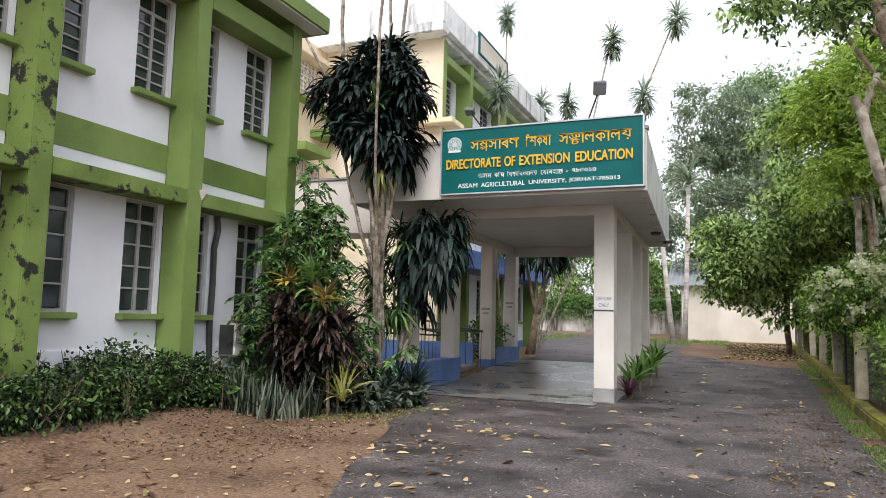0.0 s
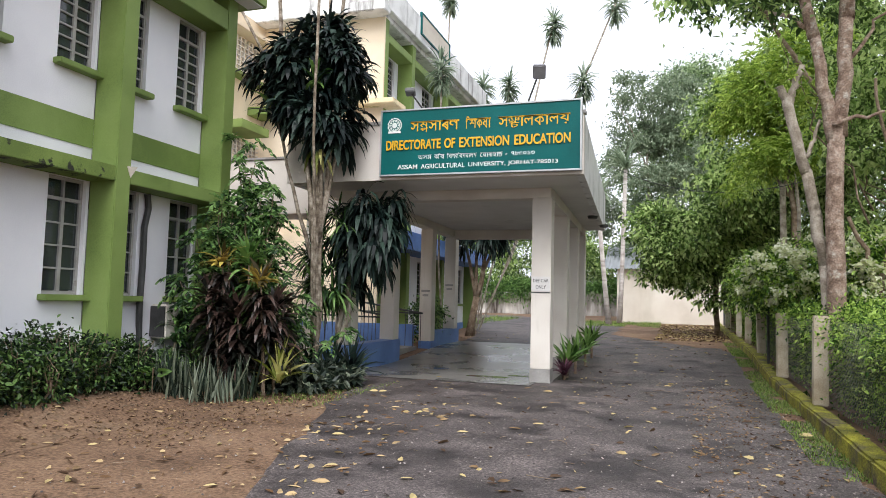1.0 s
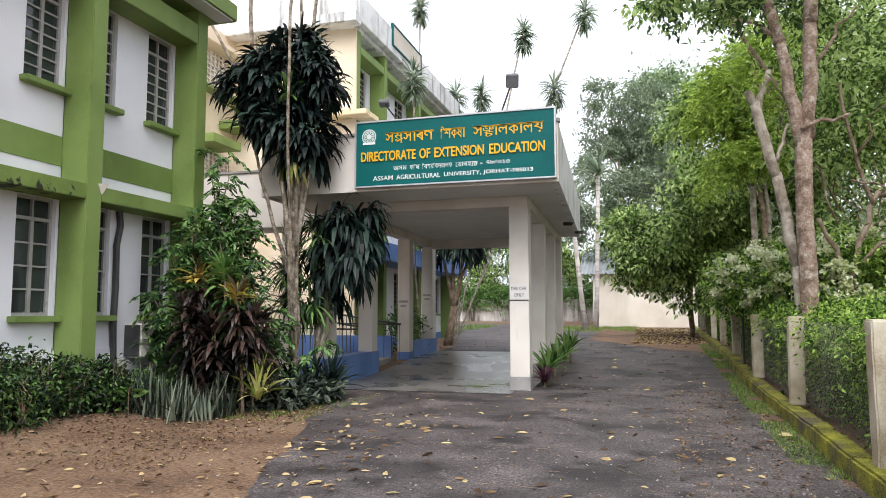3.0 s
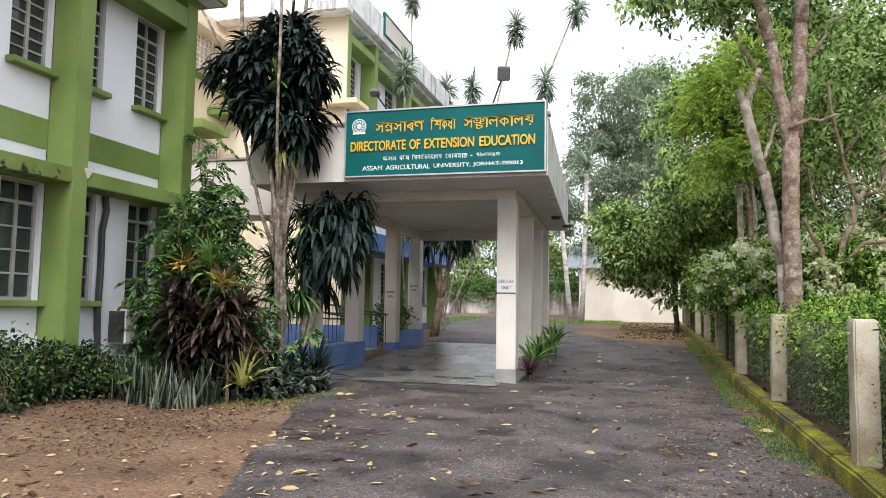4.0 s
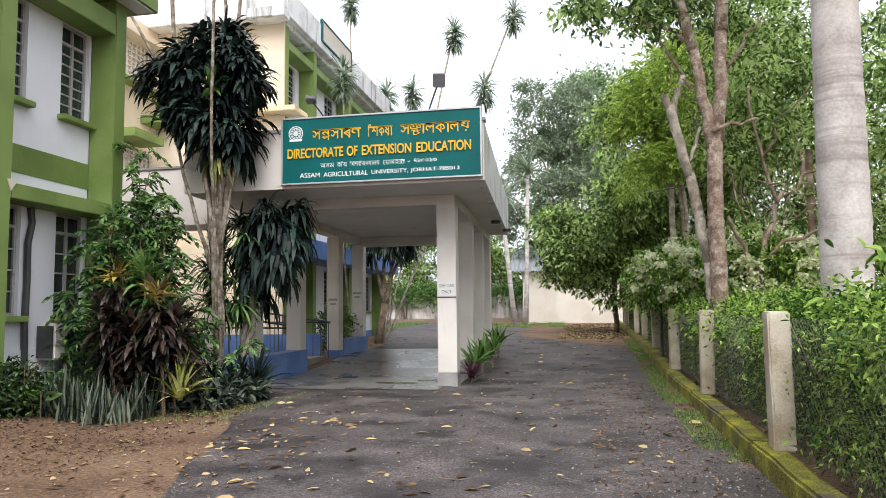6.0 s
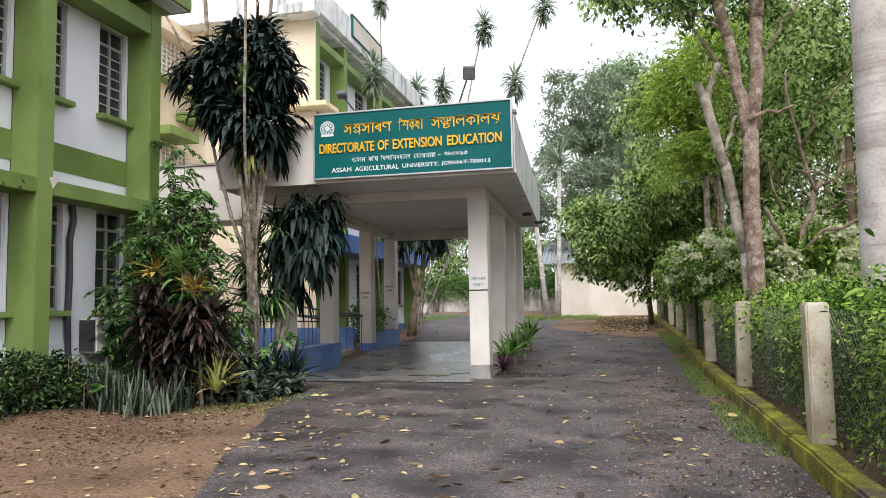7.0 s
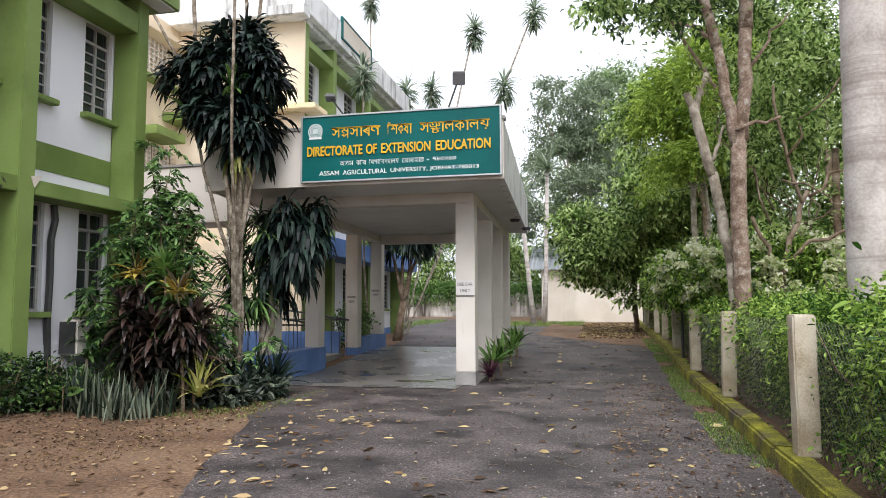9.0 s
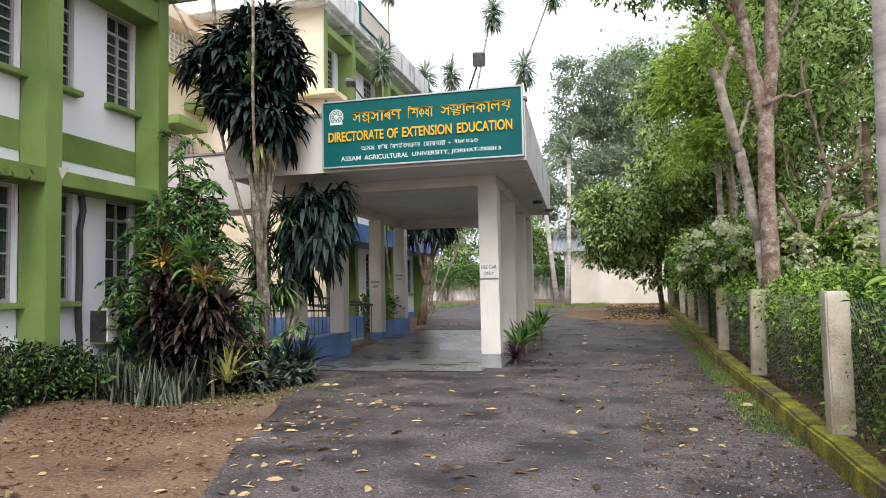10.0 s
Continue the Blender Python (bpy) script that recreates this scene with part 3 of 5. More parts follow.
for z0, z1 in ((8.12, 9.3), (5.2, 6.25)):
    screen = thing("ventilation_screen", (-12.38, 18.9, z0), "pierced concrete ventilation screen in cream wall", "screen", kind="structure")
    bm = bmesh.new()
    for j in range(9):
        for k in range(8):
            y, z = 18.1 + 0.2 * j, z0 + (z1 - z0) * (k + 0.5) / 8
            box(bm, -12.4, -12.33, y - 0.1, y - 0.065, z - 0.075, z + 0.075)
            box(bm, -12.4, -12.335, y - 0.065, y + 0.1, z - 0.075, z - 0.045)
    part("screen_blocks", bm, PORCH, screen)


# entrance block that joins the porch to the two buildings
part("entrance_fascia", boxes((-12.4, -7.1, 15.3, 15.45, 3.44, 4.74), bevel=0.01), PORCH, cream, "plain off-white fascia of the entrance block")
part("entrance_coping", boxes((-12.4, -7.08, 15.26, 15.5, 4.742, 4.80), bevel=0.01), CEMENT, cream)
part("entrance_ceiling", boxes((-12.39, -7.1, 15.452, 16.4, 3.44, 3.56)), SOFFIT, cream)
for x in (-10.2, -8.15):
    part("entrance_column", boxes((x, x + 0.3, 15.5, 15.8, 0, 3.438), bevel=0.01), PORCH, cream)
part("entrance_wall", boxes((-12.38, -8.6, 19.85, 19.995, 0, 3.435)), CREAM, cream)

# ---- porch ----
porch = thing("porch", (-4, 17, 0), "off-white concrete car porch with square columns", "porch", kind="structure")
RF, RB, LFT = -1.41, -1.85, -7.08
part("roof_slab", prism([(LFT + 0.1, 12.85), (RF - 0.1, 12.85), (RB - 0.1, 22.0), (LFT - 0.1, 22.0)], 3.70, 3.86), SOFFIT, porch, "grey stained porch ceiling")
part("fascia", prism([(LFT, 12.75), (RF, 12.75), (RF, 12.88), (LFT, 12.88)], 3.69, 4.73), PORCH, porch)
part("fascia", prism([(RF - 0.13, 12.882), (RF, 12.882), (RB, 22.05), (RB - 0.13, 22.05)], 3.69, 4.73), PARAPET, porch, "side fascia streaked with dark mould")
part("fascia", prism([(LFT, 12.882), (LFT + 0.13, 12.882), (LFT + 0.03, 15.25), (LFT - 0.1, 15.25)], 3.69, 4.73), PORCH, porch)
part("coping", prism([(LFT - 0.03, 12.72), (RF + 0.03, 12.72), (RF + 0.03, 12.9), (LFT - 0.03, 12.9)], 4.733, 4.79), CEMENT, porch)
RC, LC = [14.1, 16.9, 19.4, 21.5], [13.9, 16.4, 19.4, 21.85]


def lean(y):
    """The porch runs a little askew to the drive."""
    return -0.03 * (y - 14.1)


part("front_beam", boxes((-6.13, -2.17, 14.1, 14.4, 3.5, 3.70), bevel=0.01), PORCH, porch)
part("side_beam", prism([(-2.5, 14.402), (-2.17, 14.402), (-2.17 + lean(21.9), 21.9), (-2.5 + lean(21.9), 21.9)], 3.5, 3.698), PORCH, porch)
part("side_beam", prism([(-6.46, 13.9), (-6.14, 13.9), (-6.14 + lean(22.2), 22.2), (-6.46 + lean(22.2), 22.2)], 3.5, 3.698), PORCH, porch)
part("rear_beam", boxes((-6.36, -2.75, 21.55, 21.85, 3.42, 3.697), bevel=0.01), PORCH, porch)
for y in RC:
    g = ground_z(y)
    column = part("column", boxes((-2.53 + lean(y), -2.16 + lean(y), y, y + 0.36, g + 0.26, 3.5), bevel=0.012), PORCH, porch)
    part("column_foot", boxes((-2.54 + lean(y), -2.15 + lean(y), y - 0.01, y + 0.37, g - 0.1, g + 0.262), bevel=0.012), CEMENT, column)
for i, y in enumerate(LC):
    g = ground_z(y)
    column = part("column", boxes((-6.52 + lean(y), -6.17 + lean(y), y, y + 0.36, g + 0.2, 3.5), bevel=0.012), PORCH, porch)
    part("column_foot", boxes((-6.53 + lean(y), -6.16 + lean(y), y - 0.01, y + 0.37, g - 0.1, g + 0.21), bevel=0.012), BLUE, column)
part("low_wall", prism([(-6.42, 13.1), (-6.13, 13.1), (-6.13 + lean(16.78), 16.78), (-6.5 + lean(16.78), 16.78)], -0.1, 0.56), BLUE, porch, "low blue painted wall")
part("low_wall", prism([(-6.46 + lean(19.78), 19.78), (-6.14 + lean(19.78), 19.78), (-6.12 + lean(22.25), 22.25), (-6.46 + lean(22.25), 22.25)], 0, 0.66), BLUE, porch, "low blue painted wall")
sheet("porch_floor", [(13.45, -6.12, -2.42), (14.05, -6.13, -2.4), (14.1, -6.13, -2.15), (22.3, -6.38, -2.4)], WETFLOOR, 0.022, "damp grey cement porch floor", "floor", 0.0, 10)

# ---- signboard ----
sign = thing("signboard", (-3.27, 12.72, 3.74), "large teal green signboard with gold and white lettering", "sign")
board = part("board", boxes((-5.08, -1.46, 12.66, 12.72, 3.77, 4.94)), SIGNGREEN, sign, "teal green sheet")
part("frame", boxes((-5.11, -5.08, 12.64, 12.73, 3.74, 4.97), (-1.46, -1.43, 12.64, 12.73, 3.74, 4.97), (-5.08, -1.46, 12.64, 12.73, 3.74, 3.77), (-5.08, -1.46, 12.64, 12.73, 4.94, 4.97), bevel=0.004), ALU, sign, "thin aluminium edge strip")


def lettering(text, x0, x1, z0, z1, y, mat, parent, depth=0.004, bold=0.0, name="lettering", squeeze=True):
    """Raised letters that fill the given rectangle on a face towards -y."""
    curve = bpy.data.curves.new(name, "FONT")
    curve.body = text
    curve.extrude, curve.offset = depth, bold
    holder = new("letters_tmp", curve)
    data = bpy.data.meshes.new_from_object(holder.evaluated_get(bpy.context.evaluated_depsgraph_get()))
    bpy.data.objects.remove(holder)
    co = np.array([v.co for v in data.vertices])
    lo, hi = co.min(0), co.max(0)
    for v in data.vertices:
        u, w = (v.co.x - lo[0]) / (hi[0] - lo[0]), (v.co.y - lo[1]) / (hi[1] - lo[1])
        v.co = (x0 + (x1 - x0) * u, y - 0.001 - (v.co.z - lo[2]), z0 + (z1 - z0) * w)
    data.materials.clear()
    data.materials.append(mat)
    ob = new(name, data)
    ob.parent = parent
    ob.matrix_parent_inverse = Matrix.Translation(-parent.location)
    return ob



def words(row, z0, z1, mat, depth, bold):
    """Words of a line, each at its own stretch."""
    for text, x0, x1 in row:
        lettering(text, x0, x1, z0, z1, 12.66, mat, board, depth, bold, "word")


def strokes(bm, text, x0, x1, z0, z1, depth):
    """Raised letters whose strokes may overlap: filled row by row, by the winding of the outlines."""
    if text == "া":
        return box(bm, x0 + 0.45 * (x1 - x0), x0 + 0.8 * (x1 - x0), 12.66 - 2 * depth, 12.659, z0, z1)
    curve = bpy.data.curves.new("outline", "FONT")
    curve.body = text
    holder = new("outline", curve)
    deps = bpy.context.evaluated_depsgraph_get()
    flat = holder.evaluated_get(deps).to_curve(deps)
    loops = []
    for sp in flat.splines:
        pts = []
        if sp.type == "BEZIER":
            bz = list(sp.bezier_points)
            for p, q in zip(bz, bz[1:] + bz[:1]):
                for k in range(5):
                    u = k / 5
                    w = ((1 - u) ** 3, 3 * u * (1 - u) ** 2, 3 * u * u * (1 - u), u ** 3)
                    pts.append([sum(a * b[m] for a, b in zip(w, (p.co, p.handle_right, q.handle_left, q.co))) for m in (0, 1)])
        else:
            pts = [[p.co[0], p.co[1]] for p in sp.points]
        loops.append(np.array(pts))
    holder.evaluated_get(deps).to_curve_clear()
    bpy.data.objects.remove(holder)
    every = np.concatenate(loops)
    lo, hi = every.min(0), every.max(0)
    rows = 34
    tall = (hi[1] - lo[1]) / rows
    starts = np.concatenate(loops)
    ends = np.concatenate([np.roll(l, -1, 0) for l in loops])
    for k in range(rows):
        v = lo[1] + (k + 0.5) * tall
        cut = (starts[:, 1] <= v) != (ends[:, 1] <= v)
        a, b = starts[cut], ends[cut]
        xs = a[:, 0] + (v - a[:, 1]) / (b[:, 1] - a[:, 1]) * (b[:, 0] - a[:, 0])
        turn = np.where(b[:, 1] > a[:, 1], 1, -1)
        order, wind, began = np.argsort(xs), 0, 0.0
        for o in order:
            was, wind = wind, wind + turn[o]
            if was == 0:
                began = xs[o]
            elif wind == 0 and xs[o] - began > 1e-4:
                p, q = (x0 + (x1 - x0) * (t - lo[0]) / (hi[0] - lo[0]) for t in (began, xs[o]))
                box(bm, p, q, 12.66 - 2 * depth, 12.659, z0 + (z1 - z0) * k / rows, z0 + (z1 - z0) * (k + 1) / rows)
    return bm


def glyph_word(clusters, x0, x1, z0, z1, mat, depth, bold):
    """A word of joined letters: every cluster is (letters, width, second letter below or '')."""
    total = sum(c[1] for c in clusters)
    x, h = x0, z1 - z0
    pieces = []
    for text, w, below in clusters:
        e = x + (x1 - x0) * w / total
        tall = "ি" in text
        top = z1 + (0.22 * h if tall else 0)
        if below:
            pieces.append((text, x, e, z0 + 0.38 * h, z1))
            pieces.append((below, x + 0.1 * (e - x), e - 0.04 * (e - x), z0 - 0.12 * h, z0 + 0.36 * h))
        else:
            pieces.append((text, x, e, z0, top))
        x = e
    keep = bmesh.new()
    for t, a, b, c, d in pieces:
        strokes(keep, t, a, b, c, d, depth)
    box(keep, x0, x1, 12.66 - 2 * depth, 12.659, z1 - 0.13 * h, z1 - 0.02 * h)
    data = bpy.data.meshes.new("word")
    keep.to_mesh(data)
    keep.free()
    data.materials.append(mat)
    new("word", data).parent = board


words((("DIRECTORATE", -4.98, -3.93), ("OF", -3.86, -3.66), ("EXTENSION", -3.58, -2.68), ("EDUCATION", -2.585, -1.62)), 4.215, 4.395, GOLD, 0.012, 0.018)
words((("ASSAM", -4.75, -4.37), ("AGRICULTURAL", -4.30, -3.48), ("UNIVERSITY,", -3.41, -2.74), ("JORHAT-785013", -2.70, -1.83)), 3.86, 3.945, SILVER, 0.003, 0.008)
glyph_word((("স", 1, ""), ("ম", 1.0, "প"), ("স", 1, ""), ("া", 0.4, ""), ("ৰ", 0.9, ""), ("ণ", 1, "")), -4.52, -3.60, 4.55, 4.73, GOLD, 0.006, 0)
glyph_word((("ি", 0.5, ""), ("শ", 1, ""), ("ক", 0.8, ""), ("ষ", 0.75, ""), ("া", 0.4, "")), -3.47, -3.02, 4.55, 4.73, GOLD, 0.006, 0)
glyph_word((("স", 1, ""), ("ঞ", 1.05, "চ"), ("া", 0.4, ""), ("ল", 1, ""), ("ক", 1, ""), ("া", 0.4, ""), ("ল", 1, ""), ("য়", 1, "")), -2.88, -1.63, 4.55, 4.73, GOLD, 0.006, 0)
glyph_word((("অ", 1.1, ""), ("স", 1, ""), ("ম", 1, "")), -4.36, -4.10, 4.03, 4.11, SILVER, 0.002, 0)
glyph_word((("ক", 1, ""), ("ি", 0.5, ""), ("ষ", 1, "")), -4.05, -3.86, 4.03, 4.11, SILVER, 0.002, 0)
glyph_word((("ি", 0.5, ""), ("ব", 1, ""), ("শ", 0.9, ""), ("ব", 0.7, ""), ("ি", 0.5, ""), ("ব", 1, ""), ("দ", 0.9, ""), ("য", 0.8, ""), ("া", 0.4, ""), ("ল", 1, ""), ("য়", 1, "")), -3.81, -3.26, 4.03, 4.11, SILVER, 0.002, 0)
glyph_word((("ে", 0.6, ""), ("য", 0.9, ""), ("া", 0.4, ""), ("ৰ", 1, ""), ("হ", 1, ""), ("া", 0.4, ""), ("ট", 1, "")), -3.20, -2.80, 4.03, 4.11, SILVER, 0.002, 0)
words((("-", -2.75, -2.71),), 4.06, 4.07, SILVER, 0.003, 0.004)
words((("৭৮৫০১৩", -2.64, -2.23),), 4.04, 4.11, SILVER, 0.003, 0.006)
bm = bmesh.new()
for r0, r1, cut in ((0.135, 0.120, 28), (0.105, 0.092, 28), (0.05, 0.0, 20)):
    prev = None
    ring = []
    for k in range(cut):
        a = 2 * math.pi * k / cut
        rr = r0 * (1 + (0.06 if k % 2 and r0 > 0.13 else 0))
        ring.append((bm.verts.new((-4.83 + rr * math.cos(a), 12.652, 4.68 + rr * math.sin(a))), bm.verts.new((-4.83 + max(r1, 0.001) * math.cos(a), 12.652, 4.68 + max(r1, 0.001) * math.sin(a)))))
    for k in range(cut):
        p, q = ring[k], ring[(k + 1) % cut]
        bm.faces.new((p[0], q[0], q[1], p[1]))
for k in range(10):
    a = 2 * math.pi * k / 10
    box(bm, -4.83 + 0.075 * math.cos(a) - 0.012, -4.83 + 0.075 * math.cos(a) + 0.012, 12.65, 12.656, 4.68 + 0.075 * math.sin(a) - 0.012, 4.68 + 0.075 * math.sin(a) + 0.012)
box(bm, -4.95, -4.71, 12.65, 12.656, 4.535, 4.575)
part("emblem", bm, SILVER, board, "round pale emblem of rings and dots")


PAPER = material("white_paper", ((0.62, 0.60, 0.58), (0.70, 0.68, 0.66)), 2, 0.6, 0)


def notice(x0, x1, z, y, lines, label):
    ob = thing("notice", ((x0 + x1) / 2, y - 0.005, z), label, "notice", "column notices")
    paper = part("sheet", boxes((x0, x1, y - 0.008, y - 0.003, z, z + 0.28)), PAPER, ob)
    for k, text in enumerate(lines):
        w = (x1 - x0) * (0.84, 0.55)[k] / 2
        lettering(text, (x0 + x1) / 2 - w, (x0 + x1) / 2 + w, z + 0.17 - 0.12 * k, z + 0.235 - 0.12 * k, y - 0.008, STEEL, paper, 0.001, 0.004)
    part("tape", boxes((x0 - 0.005, x1 + 0.005, y - 0.01, y - 0.003, z - 0.03, z - 0.012)), STEEL, ob)
    return ob


notice(-2.52, -2.17, 1.72, 14.1, ("DEE CAR", "ONLY"), "white paper car parking notice taped round a column")
for x0, x1, z, y in ((-6.65, -6.36, 1.62, 19.4), (-6.73, -6.44, 1.85, 21.85)):
    ob = thing("notice", ((x0 + x1) / 2, y, z), "small faded notice on a porch column", "notice", "column notices")
    part("line", boxes((x0 + 0.02, x1 - 0.02, y - 0.006, y - 0.002, z + 0.12, z + 0.18)), FRAMEMAT, ob)
    part("line", boxes((x0 + 0.06, x1 - 0.06, y - 0.006, y - 0.002, z, z + 0.06)), FRAMEMAT, ob)


LAMPGREY = material("grey_lamp_housing", ((0.14, 0.14, 0.15), (0.2, 0.2, 0.21)), 5, 0.5, 0.1)


def floodlight(base, head, label, size=1.0, tilt=35):
    ob = thing("floodlight", base, label, "floodlight", "sign floodlights")
    part("arm", tube(bmesh.new(), [base, head], 0.016, 6), STEEL, ob)
    bm = bmesh.new()
    h = Vector(head)
    box(bm, -0.11, 0.11, -0.05, 0.05, -0.12, 0.12, bevel=0.015)
    bm.transform(Matrix.Translation(h) @ Euler((radians(tilt), 0, radians(12))).to_matrix().to_4x4() @ Matrix.Diagonal((size, size, size, 1)))
    housing = part("housing", bm, LAMPGREY if size == 1 else STEEL, ob)
    bm = bmesh.new()
    box(bm, -0.09, 0.09, 0.052, 0.06, -0.095, 0.095)
    bm.transform(Matrix.Translation(h) @ Euler((radians(tilt), 0, radians(12))).to_matrix().to_4x4() @ Matrix.Diagonal((size, size, size, 1)))
    part("lens", bm, GLASS, housing)
    return ob


floodlight((-2.47, 12.82, 4.79), (-2.17, 12.65, 5.48), "square floodlight on a thin arm above the sign")
floodlight((-4.19, 12.82, 4.79), (-4.52, 12.6, 5.27), "dark floodlight on a bent arm above the sign", 0.8, 75)

# ---- air conditioner, pipe ----
ac = thing("air_conditioner", (-7.5, 10.2, 0.85), "white outdoor air conditioner unit on the wall", "air conditioner")
casing = part("casing", boxes((-7.72, -7.42, 9.93, 10.65, 0.8, 1.33), bevel=0.02), PORCH, ac)
bm = bmesh.new()
bmesh.ops.create_cone(bm, cap_ends=True, segments=24, radius1=0.22, radius2=0.2, depth=0.02, matrix=Matrix.LocRotScale((-7.41, 10.38, 1.06), Euler((0, radians(90), 0)), None))
part("fan_grille", bm, STEEL, casing)
part("side_vent", boxes((-7.70, -7.44, 9.905, 9.928, 0.83, 1.3)), STEEL, casing)
pipe = thing("drain_pipe", (-7.7, 9.85, 0), "black drain pipe down the white wall", "pipe")
part("pipe", tube(bmesh.new(), [(-7.7, 9.68, 0.0), (-7.7, 9.69, 0.7), (-7.69, 9.65, 1.3), (-7.7, 9.68, 1.9), (-7.69, 9.66, 2.5), (-7.7, 9.74, 2.8), (-7.7, 9.7, 3.02)], 0.048, 8), STEEL, pipe)

# ---- ramp and railing ----
ramp = thing("entrance_ramp", (-7.5, 17.8, 0), "cement ramp with dark steel railing and blue side", "ramp")
bm = bmesh.new()
box(bm, -10.5, -6.62, 17.1, 19.1, -0.1, 0.25)
part("landing", bm, CEMENT, ramp)
part("blue_side", boxes((-11, -6.9, 19.5, 19.6, 0.1, 0.82)), BLUE, ramp)
for y, z in ((17.15, 0.0), (18.9, 0.1)):
    part("handrail", tube(bmesh.new(), [(-10.4, y, 1.75 + z), (-8.6, y, 1.38 + z), (-6.4, y, 1.05 + z)], 0.028, 6), STEEL, ramp)
    part("handrail", tube(bmesh.new(), [(-9.0, y, 1.08 + z), (-6.4, y, 1.05 + z)], 0.022, 6), STEEL, ramp)
    for k in range(16):
        x = -6.45 - 0.22 * k
        part("rail_bar", tube(bmesh.new(), [(x, y, 0.2), (x, y, 1.05 + z + max(0, -x - 6.4) * 0.13)], 0.010, 5), STEEL, ramp)

# ---- fence on the kerb ----
def fence_x(y):
    return 1.855 + 0.024 * (y - 8)


post_bm = boxes((-0.095, 0.095, -0.1, 0.1, 0.0, 1.23), bevel=0.015)
bmesh.ops.subdivide_edges(post_bm, edges=[e for e in post_bm.edges if e.calc_length() > 0.6], cuts=8)
for v in post_bm.verts:
    v.co += Vector((noise.noise(v.co * 5) * 0.008, noise.noise(v.co * 5 + Vector((9, 0, 0))) * 0.008, 0))
post_mesh = bpy.data.meshes.new("fence_post")
post_bm.to_mesh(post_mesh)
post_mesh.materials.append(POSTMAT)
for k, y in enumerate([-0.8, 3.45, 7.62, 11.78, 15.95, 20.1, 24.2, 28.3, 32.4, 36.5]):
    p = new("fence_post", post_mesh)
    p.matrix_world = pose(fence_x(y), y, ground_z(y) + 0.185, (k * 7 % 5 - 2) * 0.5, (k * 3 % 5 - 2) * 0.5, (k * 5 % 7 - 3) * 1.2)
    tagged(p, "square weathered concrete fence post on the kerb", "fence post", "fence posts")
wire = thing("wire_fence", (2.0, 12, 0.2), "sagging rusty diamond wire mesh behind the posts", "wire fence")
verts, faces = [], []
cell, wire_r = 0.09, 0.0012
rng = np.random.default_rng(4)
for y0 in np.arange(3, 20, cell):
    for sgn in (1, -1):
        run = 1.15
        ya, yb = y0, y0 + sgn * run
        x = fence_x(y0) + 0.10
        n = len(verts)
        for yy, zz in ((ya, 0.2), (yb, 0.2 + run)):
            g = ground_z(yy)
            verts += [(x, yy, zz + g - wire_r), (x, yy, zz + g + wire_r), (x + 0.003, yy, zz + g)]
        faces += [(n, n + 1, n + 4, n + 3), (n + 1, n + 2, n + 5, n + 4), (n + 2, n, n + 3, n + 5)]
raw("mesh_wire", verts, faces, WIREMAT, wire)

# ---- far things: shed, boundary wall ----
shed = thing("storage_shed", (0.3, 45, 0.5), "whitewashed shed with a corrugated tin roof", "shed")
for wall in ((-3.09, 2.93, 45, 45.25, 0.3, 3.75), (-3.09, -2.84, 45.25, 50, 0.3, 3.75), (2.68, 2.93, 45.25, 50, 0.3, 3.75)):
    part("wall", boxes(wall), SHEDWALL, shed)
# solid dark panel that paints the shade of the passage, no real opening
part("passage_shade_panel", boxes((2.93, 4.4, 45.6, 45.7, 0.3, 3.4)), SHADE_DARK, shed, "dark panel standing in for the shaded passage beside the shed")
verts, faces = [], []
for k in range(141):
    x = -3.9 + 8.2 * k / 140
    w = 0.035 * math.sin(k * math.pi / 2.0 + 0.6)
    verts += [(x, 44.5, 3.74 + w), (x, 48.5, 5.42 + w)]
faces = [(2 * k, 2 * k + 2, 2 * k + 3, 2 * k + 1) for k in range(140)]
raw("roof", verts, faces, TIN, shed, label="corrugated tin roof")
bound = thing("boundary_wall", (-18, 58, 0.6), "old stained boundary wall with dark moss patches", "wall", kind="structure")
for k in range(9):
    x = -34 + 4 * k
    part("wall_panel", boxes((x + 0.25, x + 4, 58, 58.2, 0.4, 2.45)), OLDWALL, bound)
    part("pillar", boxes((x - 0.05, x + 0.25, 57.9, 58.25, 0.4, 2.6), bevel=0.02), OLDWALL, bound)

# ---- plants ----
def rosette(name, base, way_up, n, length, width, droop, rng_seed, low=0.1, high=1.4):
    """Straps springing from points near one crown."""
    rng = np.random.default_rng(rng_seed)
    a = rng.random(n) * 2 * np.pi
    el = low + (high - low) * rng.random(n)
    way = np.stack([np.cos(a) * np.cos(el), np.sin(a) * np.cos(el), np.sin(el)], -1) + np.array(way_up)
    pts = np.repeat(np.array([base], float), n, 0) + rng.normal(0, 0.02, (n, 3))
    return strap_mesh(pts, way, length * (0.7 + 0.5 * rng.random(n)), width * (0.8 + 0.4 * rng.random(n)), droop, rng)


def gather(parts):
    vs, fs, k = [], [], 0
    for v, f in parts:
        vs.append(v)
        fs += (f + k).tolist()
        k += len(v)
    return np.concatenate(vs), fs


